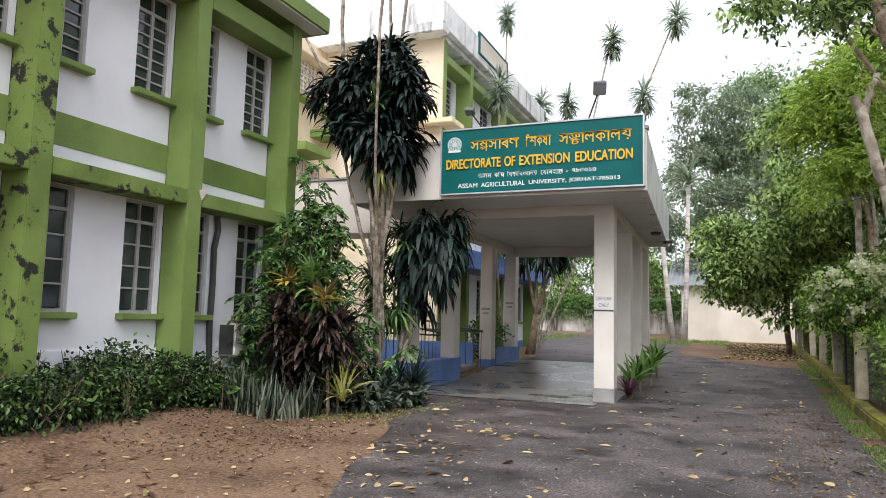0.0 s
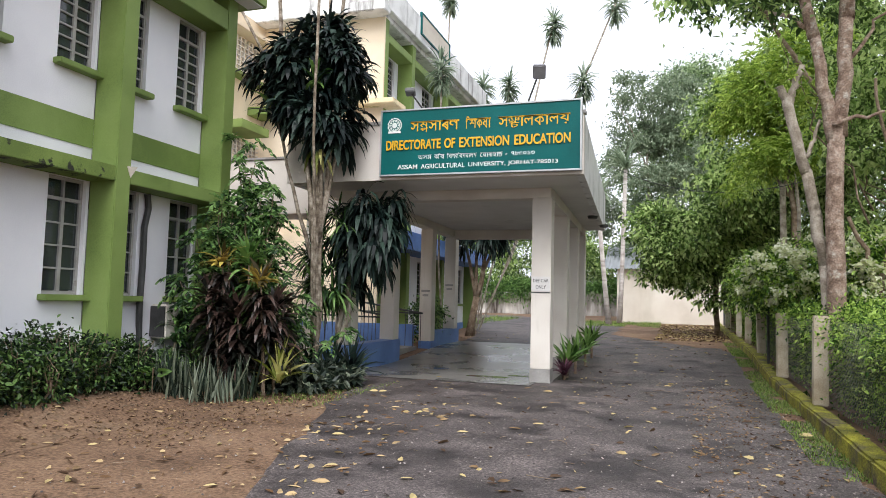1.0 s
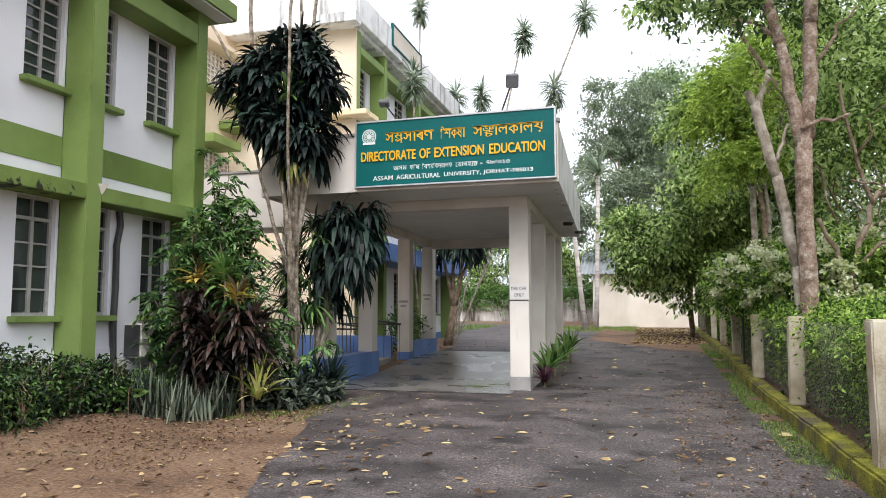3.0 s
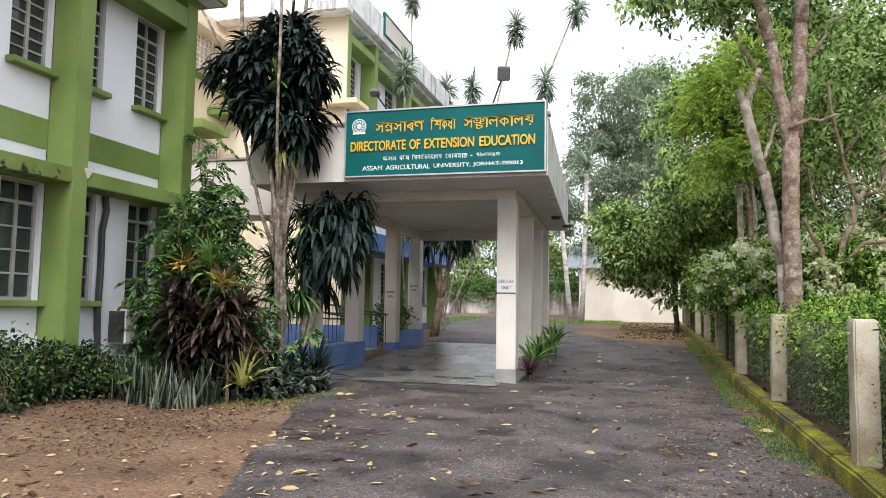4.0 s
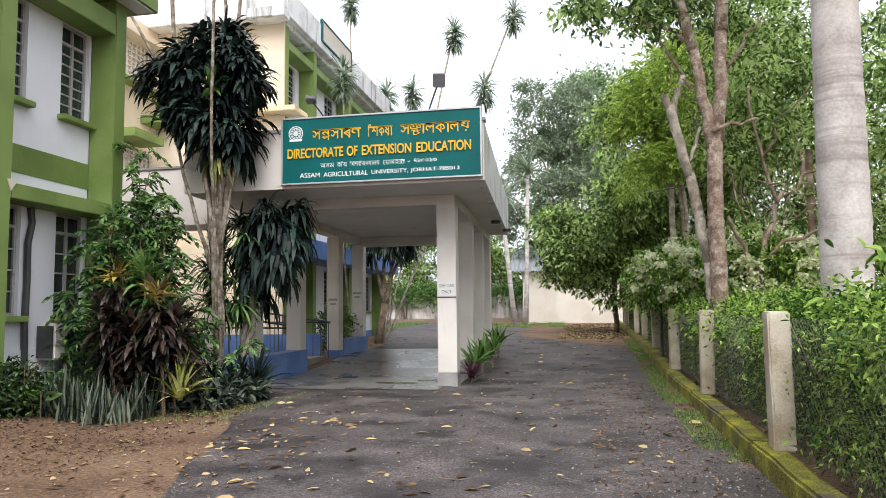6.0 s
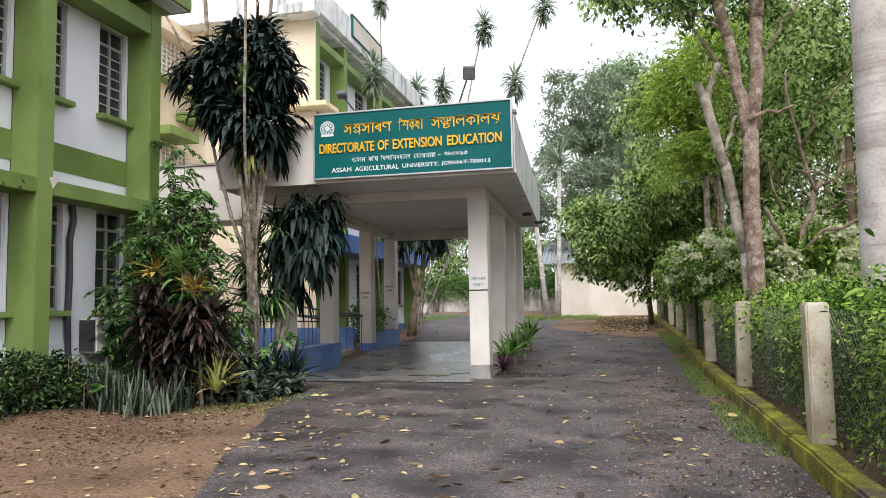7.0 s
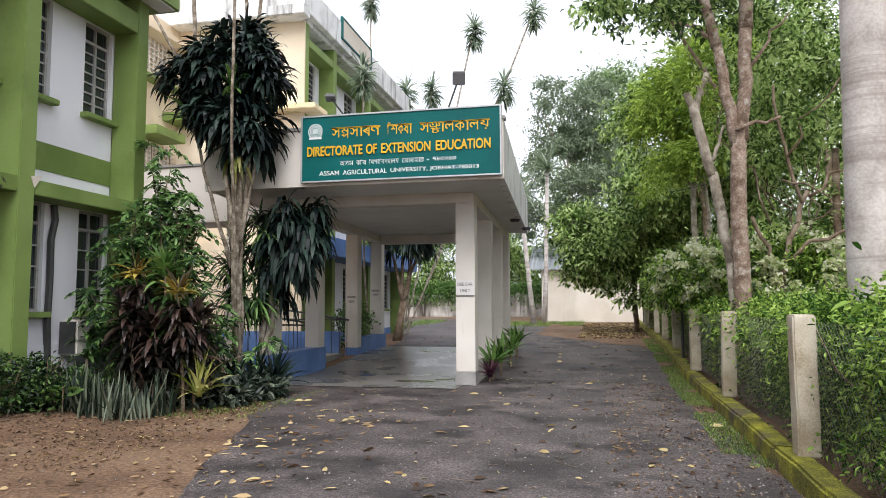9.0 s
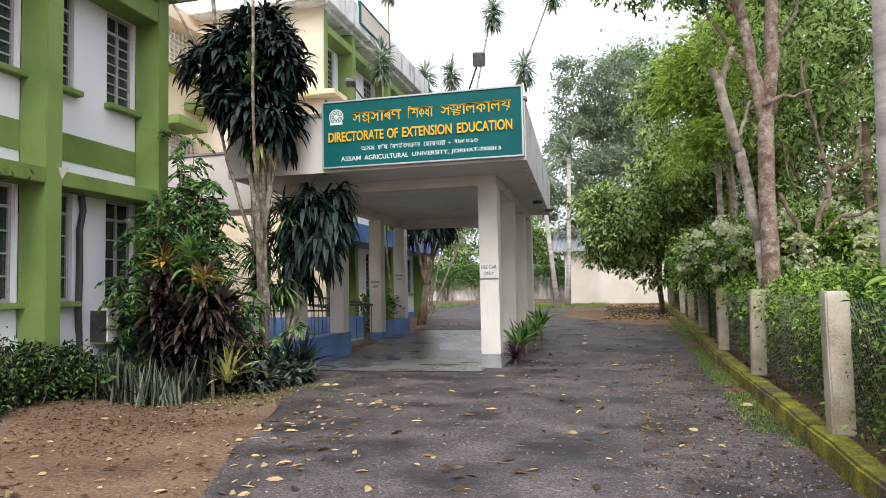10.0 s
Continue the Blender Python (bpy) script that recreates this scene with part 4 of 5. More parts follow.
def strap_crown(name, blobs, heads, per, length, width, droop, mat, parent, seed, label=""):
    rng = np.random.default_rng(seed)
    c, out = clump_points(blobs, heads, 1, 0.03, rng, 0.5)
    pts, o = np.repeat(c, per, 0), np.repeat(out, per, 0)
    way = o * 0.9 + rng.normal(0, 0.65, pts.shape) + [0, 0, 0.25]
    n = len(pts)
    v, f = strap_mesh(pts + rng.normal(0, 0.05, pts.shape), way, length * (0.6 + 0.6 * rng.random(n)), width * (0.7 + 0.5 * rng.random(n)), droop * (0.6 + 0.8 * rng.random(n)), rng)
    return raw(name, v, f.tolist(), mat, parent, label=label)


# big dracaena by the porch
tree = thing("dracaena_tree", (-6.03, 12.2, 0), "tall dracaena with pale trunk and dark drooping strap leaves", "tree")
rng = np.random.default_rng(11)
bm = bmesh.new()
for dx, dy, r0, top in ((0, 0, 0.07, (-6.12, 12.2, 2.7)), (0.035, -0.03, 0.036, (-6.08, 12.15, 2.9)), (-0.04, -0.035, 0.038, (-6.16, 12.15, 2.8)), (0.02, 0.04, 0.036, (-6.05, 12.25, 2.9)), (-0.01, -0.06, 0.026, (-6.12, 12.13, 2.5))):
    tube(bm, wander((-6.02 + dx, 12.2 + dy, -0.05), top, 9, 0.022, rng), [r0 * 1.5, r0 * 1.15, r0, r0 * 0.95, r0, r0 * 1.08, r0, r0, r0 * 0.85], 9)
for x, y, z, r in ((-6.95, 12.1, 4.75, 0.032), (-6.55, 12.3, 5.2, 0.05), (-6.4, 12.0, 5.0, 0.04), (-6.2, 12.1, 5.4, 0.045), (-6.0, 12.3, 5.2, 0.05), (-5.78, 12.1, 4.9, 0.042), (-5.9, 11.95, 4.7, 0.035), (-5.65, 12.2, 4.6, 0.03)):
    tube(bm, wander((-6.11 + 0.1 * (x + 6.2), 12.18, 2.2 if x < -6.8 else 2.5), (x, y, z), 7, 0.025, rng), [r * 1.35, r * 1.2, r * 1.1, r, r * 0.9, r * 0.85, r * 0.7], 7)
part("trunk", bm, BARK_GREY, tree, "grey flaking trunk", smooth=True)
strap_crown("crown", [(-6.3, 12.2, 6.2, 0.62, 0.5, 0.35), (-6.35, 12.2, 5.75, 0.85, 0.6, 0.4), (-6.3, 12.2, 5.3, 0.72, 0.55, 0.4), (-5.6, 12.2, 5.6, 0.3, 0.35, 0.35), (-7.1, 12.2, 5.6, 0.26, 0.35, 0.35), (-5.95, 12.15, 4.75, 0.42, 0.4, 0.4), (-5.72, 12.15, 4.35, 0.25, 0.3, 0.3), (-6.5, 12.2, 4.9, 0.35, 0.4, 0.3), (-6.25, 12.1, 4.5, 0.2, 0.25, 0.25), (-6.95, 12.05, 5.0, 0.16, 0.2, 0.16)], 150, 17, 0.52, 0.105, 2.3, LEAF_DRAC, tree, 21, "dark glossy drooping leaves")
v, f = gather([rosette("r", (-6.93, 12.0, 4.85), (0, 0, 0.3), 30, 0.55, 0.085, 1.3, 26, -0.1, 1.3), rosette("r", (-6.0, 11.75, 5.3), (0, 0, 0.1), 16, 0.5, 0.085, 1.5, 27, -0.1, 1.1)])
raw("young_shoot", v, f, LEAF_MID, tree, label="fresh green shoot of strap leaves")
v, f = rosette("r", (-6.1, 12.05, 4.2), (0, 0, -0.4), 14, 0.55, 0.09, 2.6, 28, -0.9, 0.3)
raw("fading_leaves", v, f.tolist(), LEAF_YELLOW, tree, label="yellowing old leaves under the crown")
# tall bare stems that rise through the crown
for k, (x0, x1, ztop, r) in enumerate(((-5.78, -5.66, 11.5, 0.028), (-6.1, -6.2, 11.0, 0.03), (-5.9, -5.75, 10.5, 0.035), (-7.1, -7.4, 10.8, 0.04), (-7.0, -9.4, 9.6, 0.03))):
    stem = thing("slender_dracaena", (x0, 12.25, 0), "thin bare dracaena stem with a leafy tuft high up", "tree", "slender stems")
    y = 11.35 if k == 0 else 12.45
    low = [(-6.0, 12.1, 0.0), (-6.05, 12.05, 2.4), (-5.85, 11.5, 4.2)] if k == 0 else []
    part("stem", tube(bmesh.new(), low + wander((x0, y, 5.0 if k == 0 else 4.6 if k < 3 else 5.2), (x1, y, ztop), 9, 0.03, rng), r, 6), BARK_GREY, stem, smooth=True)
    v, f = rosette("tuft", (x1, y, ztop), (0, 0, 0.3), 70, 0.6, 0.06, 1.0, 30 + k, -0.6, 1.4)
    raw("tuft", v, f.tolist(), LEAF_DRAC, stem)
# lower dracaena in front of the porch
tree = thing("dracaena_tree", (-5.75, 13.2, 0), "dark dracaena hanging before a porch column", "tree")
bm = bmesh.new()
for x, z in ((-5.8, 2.6), (-5.5, 2.9)):
    tube(bm, wander((-6.15, 13.1, 0), (x, 13.15, z), 6, 0.05, rng), [0.07, 0.06, 0.055, 0.05, 0.045, 0.04], 7)
part("trunk", bm, BARK_PALE, tree, smooth=True)
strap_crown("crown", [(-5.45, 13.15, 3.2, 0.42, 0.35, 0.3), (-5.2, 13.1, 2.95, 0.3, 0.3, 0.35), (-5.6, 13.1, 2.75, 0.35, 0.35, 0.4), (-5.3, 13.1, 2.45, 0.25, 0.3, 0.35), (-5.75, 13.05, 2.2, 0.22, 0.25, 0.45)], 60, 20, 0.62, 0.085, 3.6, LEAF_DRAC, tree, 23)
strap_crown("lower_crown", [(-6.45, 13.0, 2.35, 0.32, 0.3, 0.5), (-6.2, 12.95, 1.75, 0.3, 0.3, 0.45), (-5.95, 13.0, 2.9, 0.25, 0.25, 0.35)], 30, 20, 0.6, 0.05, 1.2, LEAF_SHRUB, tree, 24, "younger narrow green leaves")
# leafy tall shrub
shrub = thing("tall_shrub", (-6.8, 10.95, 0), "tall green shrub with loose leafy branches", "shrub")
bm = bmesh.new()
tips = []
for k in range(58):
    a, h = rng.random() * 6.28, 0.9 + 2.5 * rng.random() ** 1.2
    rad = 1.9 * (1 - (h - 0.9) / 3.6) * (0.35 + 0.65 * rng.random())
    tip = (max(-7.2, -6.6 + 0.5 * rad * math.cos(a) + 0.5 * rad * math.sin(a)), 10.9 + 0.75 * rad * math.sin(a), h)
    line = wander((-6.8 + rng.normal(0, 0.15), 10.95 + rng.normal(0, 0.2), 0), tip, 7, 0.06, rng)
    tips.append(line)
    tube(bm, line, [0.03, 0.026, 0.022, 0.018, 0.014, 0.01, 0.005], 5)
for top in ((-6.72, 11.05, 4.05), (-7.02, 11.0, 4.2), (-6.9, 11.1, 3.6), (-6.5, 11.0, 3.3)):
    line = wander((-6.85, 11.0, 1.6), top, 8, 0.05, rng)
    tips.append(line)
    tube(bm, line, [0.03, 0.026, 0.022, 0.018, 0.014, 0.01, 0.008, 0.005], 5)
part("branchwork", bm, BARK_BROWN, shrub)
pts = np.array([list(p + Vector(rng.normal(0, 0.05, 3))) for line in tips for p in line[3:] for _ in range(5)])
way = rng.normal(0, 1, pts.shape) * [1, 1, 0.5] + [0.15, -0.25, 0.05]
v, f = pinnate_mesh(pts, way, 0.24 * (0.7 + 0.6 * rng.random(len(pts))), 5, 0.115, 0.42, rng, 0.5)
raw("leaves", v, f.tolist(), LEAF_SHRUB, shrub)
# croton and cordyline group
for k, (x, y, h, mat, n, ln, wd, lab) in enumerate((
        (-6.4, 10.5, 1.6, LEAF_RED, 40, 0.45, 0.13, "dark red cordyline plant with broad leaves"),
        (-6.65, 10.35, 1.15, LEAF_RED, 44, 0.42, 0.12, "dark red cordyline plant with broad leaves"),
        (-6.05, 10.55, 1.05, LEAF_RED, 40, 0.42, 0.12, "dark red cordyline plant with broad leaves"),
        (-5.95, 10.9, 1.35, LEAF_RED, 30, 0.4, 0.11, "dark red cordyline plant with broad leaves"),
        (-6.45, 10.2, 0.75, LEAF_RED, 40, 0.38, 0.11, "dark red cordyline plant with broad leaves"),
        (-6.2, 10.4, 1.75, LEAF_ORANGE, 26, 0.4, 0.11, "croton with yellow and orange leaves"),
        (-6.5, 10.6, 2.0, LEAF_MID, 30, 0.5, 0.1, "bright green cordyline plant"),
        (-7.35, 10.1, 1.0, LEAF_SHRUB, 30, 0.4, 0.1, "green broad-leaved plant in the shaded bed"))):
    ob = thing("garden_plant", (x, y, 0), lab, "plant", "bed plants")
    part("stem", tube(bmesh.new(), wander((x + rng.normal(0, 0.1), y, 0), (x, y, h), 5, 0.03, rng), [0.03, 0.028, 0.025, 0.02, 0.015], 6), BARK_BROWN, ob)
    ps = []
    for j in range(1 if mat is LEAF_ORANGE else 4):
        hh = h - 0.24 * j
        if hh > 0.35:
            ps.append(rosette("r", (x, y, hh), (0, 0, 0.2), int(n * (0.75 + 0.2 * j)), ln * 0.95, wd * 0.62, 1.5 + 0.35 * j, 40 + k * 5 + j, -0.2, 1.3 - 0.25 * j))
    v, f = gather(ps)
    raw("leaves", v, f, mat, ob)
for x, y, n, ln, wd, mat, lab in ((-5.55, 10.15, 40, 0.62, 0.06, LEAF_YELLOW, "spiky yellow-green striped plant"), (-5.35, 12.2, 60, 0.75, 0.07, LEAF_DRAC, "dark green strap-leaved plant"), (-5.6, 12.0, 50, 0.7, 0.07, LEAF_DRAC, "dark green strap-leaved plant"), (-5.85, 11.7, 40, 0.6, 0.06, LEAF_DRAC, "dark green strap-leaved plant")):
    ob = thing("spiky_plant", (x, y, 0), lab, "plant", "bed plants")
    v, f = rosette("r", (x, y, 0.25 if mat is LEAF_YELLOW else 0.15), (0, 0, 0.25), n, ln, wd, 0.9, int(abs(x) * 100), 0.1, 1.5)
    raw("leaves", v, f.tolist(), mat, ob)
for k, (x, y, z, mat, n, ln, wd, lab) in enumerate(((-6.5, 10.0, 1.95, LEAF_ORANGE, 34, 0.46, 0.10, "croton with reddish brown and olive leaves"), (-5.78, 9.95, 1.66, LEAF_ORANGE, 38, 0.46, 0.10, "croton with bright yellow and orange top leaves"),
        (-6.17, 10.2, 2.0, LEAF_MID, 36, 0.52, 0.10, "bright green cordyline plant above the crotons"), (-6.55, 9.85, 1.45, LEAF_RED, 40, 0.46, 0.12, "dark red cordyline plant with broad leaves"), (-5.7, 10.2, 1.3, LEAF_RED, 40, 0.44, 0.12, "dark red cordyline plant with broad leaves"), (-6.15, 9.95, 1.2, LEAF_RED, 46, 0.46, 0.12, "dark red cordyline plant with broad leaves"))):
    ob = thing("garden_plant", (x, y, 0), lab, "plant", "bed plants")
    part("stem", tube(bmesh.new(), wander((x + rng.normal(0, 0.08), y + 0.25, 0.0), (x, y, z), 5, 0.02, rng), [0.028, 0.026, 0.022, 0.018, 0.012], 6), BARK_BROWN, ob)
    top = raw("leaves", *[w.tolist() for w in rosette("r", (x, y, z), (0, 0, 0.35), int(n * 1.1), ln * 0.9, wd * 0.75, 1.3, 300 + k, 0.0, 1.4)], mat, ob)
    v, f = gather([rosette("r", (x, y + 0.04 * j, z - 0.2 * j), (0, 0, 0.1), 30, ln * 0.95, wd * 0.66, 2.0, 320 + 7 * k + j, -0.3, 0.7) for j in range(1, 5)])
    raw("lower_leaves", v, f, LEAF_SHRUB if mat is LEAF_MID else LEAF_RED, ob)
# sword-leaved row
ob = thing("sword_plant_row", (-7, 10.4, 0), "row of upright grey-green sword-shaped leaves", "plant", kind="stuff")
n = 240
u = rng.random(n)
px_ = -6.87 + 1.07 * u + rng.normal(0, 0.06, n)
py_ = np.interp(px_, [-6.87, -6.17, -5.8], [9.0, 9.15, 9.73]) + rng.normal(0, 0.12, n)
pts = np.stack([px_, py_, [soil_z(a, b) for a, b in zip(px_, py_)]], -1)
v, f = strap_mesh(pts, rng.normal(0, 0.2, (n, 3)) + [0, 0, 1.0], 0.3 + 0.4 * rng.random(n), 0.026 + 0.02 * rng.random(n), 0.2, rng)
raw("leaves", v, f.tolist(), LEAF_SNAKE, ob)
ob = thing("ground_cover", (-6, 10.6, 0), "low dusty leaves along the edge of the bed", "plant", kind="stuff")
foliage("leaves", [(-5.7, 10.9, 0.12, 0.6, 0.45, 0.25), (-5.45, 11.7, 0.12, 0.5, 0.5, 0.25), (-6.5, 10.55, 0.1, 0.7, 0.2, 0.2), (-7.3, 10.2, 0.1, 0.6, 0.25, 0.2)], 240, 12, 0.07, 0.16, LEAF_SNAKE, ob, 51, 0.0, 0.4, 0.1, oval=True)
# low hedge under the office windows
for k, (x, y, rx, ry, rz) in enumerate(((-7.05, 5.3, 0.4, 0.7, 0.85), (-7.0, 6.3, 0.42, 0.6, 0.8), (-7.05, 7.2, 0.4, 0.6, 0.85), (-7.1, 8.0, 0.38, 0.6, 0.95), (-7.1, 8.8, 0.34, 0.5, 0.82), (-7.15, 9.5, 0.26, 0.35, 0.6), (-7.1, 4.2, 0.4, 0.8, 0.8), (-7.55, 7.6, 0.3, 0.8, 1.0), (-7.55, 6.0, 0.3, 0.9, 1.0))):
    ob = thing("low_shrub", (x, y, 0), "low tangled green shrub below the windows", "shrub", "bed shrubs")
    bm = bmesh.new()
    for j in range(34):
        a = rng.random() * 6.28
        tube(bm, wander((x + rng.normal(0, 0.15), y + rng.normal(0, 0.2), 0), (x + rx * 0.8 * math.cos(a), y + ry * 0.8 * math.sin(a), rz * (0.6 + 0.45 * rng.random())), 4, 0.05, rng), [0.012, 0.01, 0.008, 0.004], 4)
    part("branchwork", bm, BARK_BROWN, ob)
    foliage("leaves", [(x, y, rz * 0.56, rx, ry, rz * 0.46)], 165, 18, 0.10, 0.066, LEAF_LOW, ob, 60 + k, 0.1, 0.55, 0.3, oval=True)

# plants beside the porch columns
for x, y, h, mat, n, lab in ((-2.0, 15.3, 0.25, LEAF_MID, 30, "green strap-leaved plant beside the porch column"), (-1.95, 16.2, 0.3, LEAF_MID, 34, "green strap-leaved plant beside the porch column"), (-1.9, 17.6, 0.3, LEAF_MID, 30, "green strap-leaved plant beside the porch column"), (-2.0, 14.9, 0.1, LEAF_PURPLE, 60, "purple-leaved plant at the column's foot"), (-1.9, 19.0, 0.35, LEAF_MID, 30, "green strap-leaved plant beside the porch column")):
    ob = thing("porch_plant", (x, y, ground_z(y)), lab, "plant", "porch plants")
    v, f = rosette("r", (x, y, ground_z(y) + h), (0, 0, 0.35), n, 0.38 if mat is LEAF_PURPLE else 0.58, 0.06 if mat is LEAF_PURPLE else 0.085, 1.0, int(y * 10), 0.2, 1.5)
    raw("leaves", v, f.tolist(), mat, ob)
    part("stem", tube(bmesh.new(), [(x, y, ground_z(y) - 0.02), (x, y, ground_z(y) + h)], 0.03, 6), BARK_BROWN, ob)
# forked tree behind the porch
tree = thing("dracaena_tree", (-6.9, 25.4, 0.27), "forked dracaena with brown trunk behind the porch", "tree")
bm = bmesh.new()
tube(bm, [(-6.9, 25.4, 0.2), (-6.8, 25.4, 0.9), (-6.65, 25.4, 1.7)], [0.19, 0.14, 0.12], 9)
for x, z in ((-7.15, 4.0), (-6.7, 4.3), (-6.2, 4.0), (-5.9, 3.8)):
    tube(bm, wander((-6.68, 25.4, 1.6), (x, 25.4, z), 5, 0.04, rng), [0.085, 0.07, 0.06, 0.05, 0.04], 7)
part("trunk", bm, BARK_BROWN, tree, smooth=True)
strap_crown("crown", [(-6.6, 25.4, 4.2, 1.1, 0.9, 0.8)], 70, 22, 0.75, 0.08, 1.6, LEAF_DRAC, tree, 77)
bed = thing("porch_shrub", (-6.9, 21, 0.2), "green shrub behind the low blue wall", "shrub")
foliage("leaves", [(-6.85, 20.6, 1.0, 0.35, 0.9, 0.7)], 120, 16, 0.1, 0.1, LEAF_SHRUB, bed, 81, 0.1)
part("branchwork", tube(bmesh.new(), [(-6.85, 20.6, 0.1), (-6.85, 20.6, 1.0)], 0.03, 5), BARK_BROWN, bed)

# slender tufted stems against the sky
for k, (x, y, z, s, bx) in enumerate(((-4.75, 30, 13.5, 0.95, -7.9), (-2.15, 30, 14.1, 0.95, -7.8), (-6.62, 30, 11.0, 0.85, -7.9), (-3.49, 30, 10.95, 1.05, -7.8), (-8.32, 32, 11.6, 1.15, -8.2), (-7.1, 22, 9.1, 0.85, -6.9), (-9.9, 31.5, 15.9, 0.9, -9.9))):
    ob = thing("slender_dracaena", (bx, y, ground_z(y)), "slender tall stem topped by a tuft of strap leaves", "tree", "slender stems")
    part("stem", tube(bmesh.new(), wander((bx, y, ground_z(y) - 0.1), (x, y, z), 8, 0.05, rng), 0.035, 5), BARK_PALE, ob)
    v, f = gather([rosette("r", (x, y, z - 0.18 * j), (0, 0, 0.3), 34, s * (0.8 - 0.05 * j), 0.075, 1.1 + 0.5 * j, 90 + k * 7 + j, -0.5, 1.5 - 0.4 * j) for j in range(5)])
    raw("tuft", v, f, LEAF_TUFT, ob)

# ---- trees past the fence ----
def limb_tree(name, label, limbs, blobs, clumps, per, spread, leaf, leaf_mat, bark, seed, droop=0.4, slim=0.45, shell=0.5, feathery=False):
    base = limbs[0][0]
    ob = thing(name, (base[0], base[1], ground_z(base[1])), label, "tree")
    bm = bmesh.new()
    r = np.random.default_rng(seed)
    for limb in limbs:
        a, b, r0, r1, crook = limb
        line = wander(a, b, 7, crook, r)
        tube(bm, line, list(np.linspace(r0, r1, 7) * 0.74), 9)
    part("trunk", bm, bark, ob, smooth=True)
    if feathery:
        r = np.random.default_rng(seed)
        pts, out = clump_points(blobs, clumps * 3, 3, spread, r, 0.3)
        v, f = pinnate_mesh(pts, out * 0.6 + r.normal(0, 0.8, pts.shape) * [1, 1, 0.4], leaf * 3.2, 5, leaf * 1.3, 0.4, r, 0.45)
        raw("crown", v, f.tolist(), leaf_mat, ob)
    else:
        foliage("crown", blobs, clumps, per, spread * 0.75, leaf * (1.0 if base[1] < 20 else 1.15), leaf_mat, ob, seed, droop, slim, shell, lobes=9)
    return ob


def g(y):
    return ground_z(y) - 0.1


palm = thing("palm_tree", (2.95, 9, 0), "thick ringed grey palm trunk", "tree")
bm = bmesh.new()
zs = np.linspace(-0.1, 9.5, 70)
tube(bm, [(2.92 + 0.012 * z, 9.0, z) for z in zs], [0.245 + 0.012 * math.sin(z * 0.9) + (0.006 if k % 3 == 0 else 0) for k, z in enumerate(zs)], 20)
part("trunk", bm, BARK_PALM, palm, smooth=True)
v, f = rosette("r", (3.05, 9.0, 9.6), (0, 0, 0.3), 160, 2.6, 0.16, 1.2, 7, 0, 1.4)
raw("crown", v, f.tolist(), LEAF_MID, palm)
limb_tree("roadside_tree", "mottled brown forked tree past the fence", [
    ((2.36, 13, g(13)), (2.45, 13, 4.35), 0.2, 0.165, 0.015), ((2.42, 13, 4.1), (2.15, 13, 5.9), 0.14, 0.11, 0.02), ((2.5, 13.02, 4.2), (2.64, 13.1, 6.2), 0.155, 0.14, 0.02),
    ((2.15, 13, 5.8), (1.75, 12.9, 8.0), 0.125, 0.07, 0.05), ((2.64, 13.1, 6.1), (2.75, 13.2, 9.0), 0.16, 0.08, 0.04), ((2.1, 13, 5.95), (1.3, 13.2, 6.5), 0.06, 0.03, 0.04), ((2.36, 12.85, 4.36), (3.05, 12.75, 4.5), 0.05, 0.03, 0.025), ((2.62, 13.1, 5.4), (3.3, 13.0, 6.3), 0.05, 0.02, 0.05)],
    [(1.2, 13.5, 7.2, 1.0, 1.4, 0.7), (2.2, 13.5, 8.2, 1.8, 1.8, 1.0), (1.7, 13.4, 6.5, 0.6, 0.7, 0.4)], 130, 36, 0.22, 0.15, LEAF_DARK, BARK_MOTTLED, 101)
limb_tree("lopped_tree", "pale leaning lopped trunk with small new shoots", [
    ((2.42, 13.25, g(13)), (2.3, 13.2, 2.3), 0.14, 0.13, 0.01), ((2.3, 13.2, 2.2), (2.04, 13.12, 3.7), 0.13, 0.115, 0.015), ((2.04, 13.12, 3.65), (1.76, 13.1, 4.9), 0.115, 0.11, 0.012), ((1.78, 13.1, 4.8), (1.66, 13.1, 5.08), 0.1, 0.085, 0.01), ((1.8, 13.1, 4.75), (2.0, 13.1, 5.4), 0.085, 0.07, 0.02), ((2.04, 13.1, 3.9), (2.24, 13.1, 4.5), 0.05, 0.03, 0.02)],
    [(1.75, 13.1, 5.0, 0.3, 0.3, 0.3), (1.5, 15.5, 3.9, 0.4, 0.4, 0.25)], 24, 30, 0.15, 0.1, LEAF_BRIGHT, BARK_PALE, 102)
limb_tree("gnarled_tree", "gnarled low tree with crossing branches past the fence", [
    ((2.95, 13.5, g(13.5)), (3.1, 13.5, 2.0), 0.15, 0.12, 0.03), ((3.1, 13.5, 1.9), (2.7, 13.5, 3.0), 0.06, 0.04, 0.04), ((3.1, 13.5, 1.9), (3.6, 13.5, 3.4), 0.08, 0.05, 0.05), ((3.1, 13.4, 2.2), (4.4, 13.2, 2.9), 0.05, 0.03, 0.05), ((3.5, 13.5, 3.2), (3.1, 13.4, 5.2), 0.045, 0.03, 0.08), ((3.6, 13.5, 3.3), (4.6, 13.3, 4.4), 0.04, 0.02, 0.1), ((3.3, 13.5, 4.0), (4.3, 13.5, 5.6), 0.03, 0.015, 0.12), ((3.2, 13.5, 3.6), (4.0, 13.1, 3.1), 0.025, 0.012, 0.08)],
    [(3.8, 14.2, 3.2, 1.2, 0.8, 1.2), (3.2, 14.0, 4.8, 0.9, 0.8, 0.9)], 150, 30, 0.2, 0.13, LEAF_TREE, BARK_BROWN, 103)
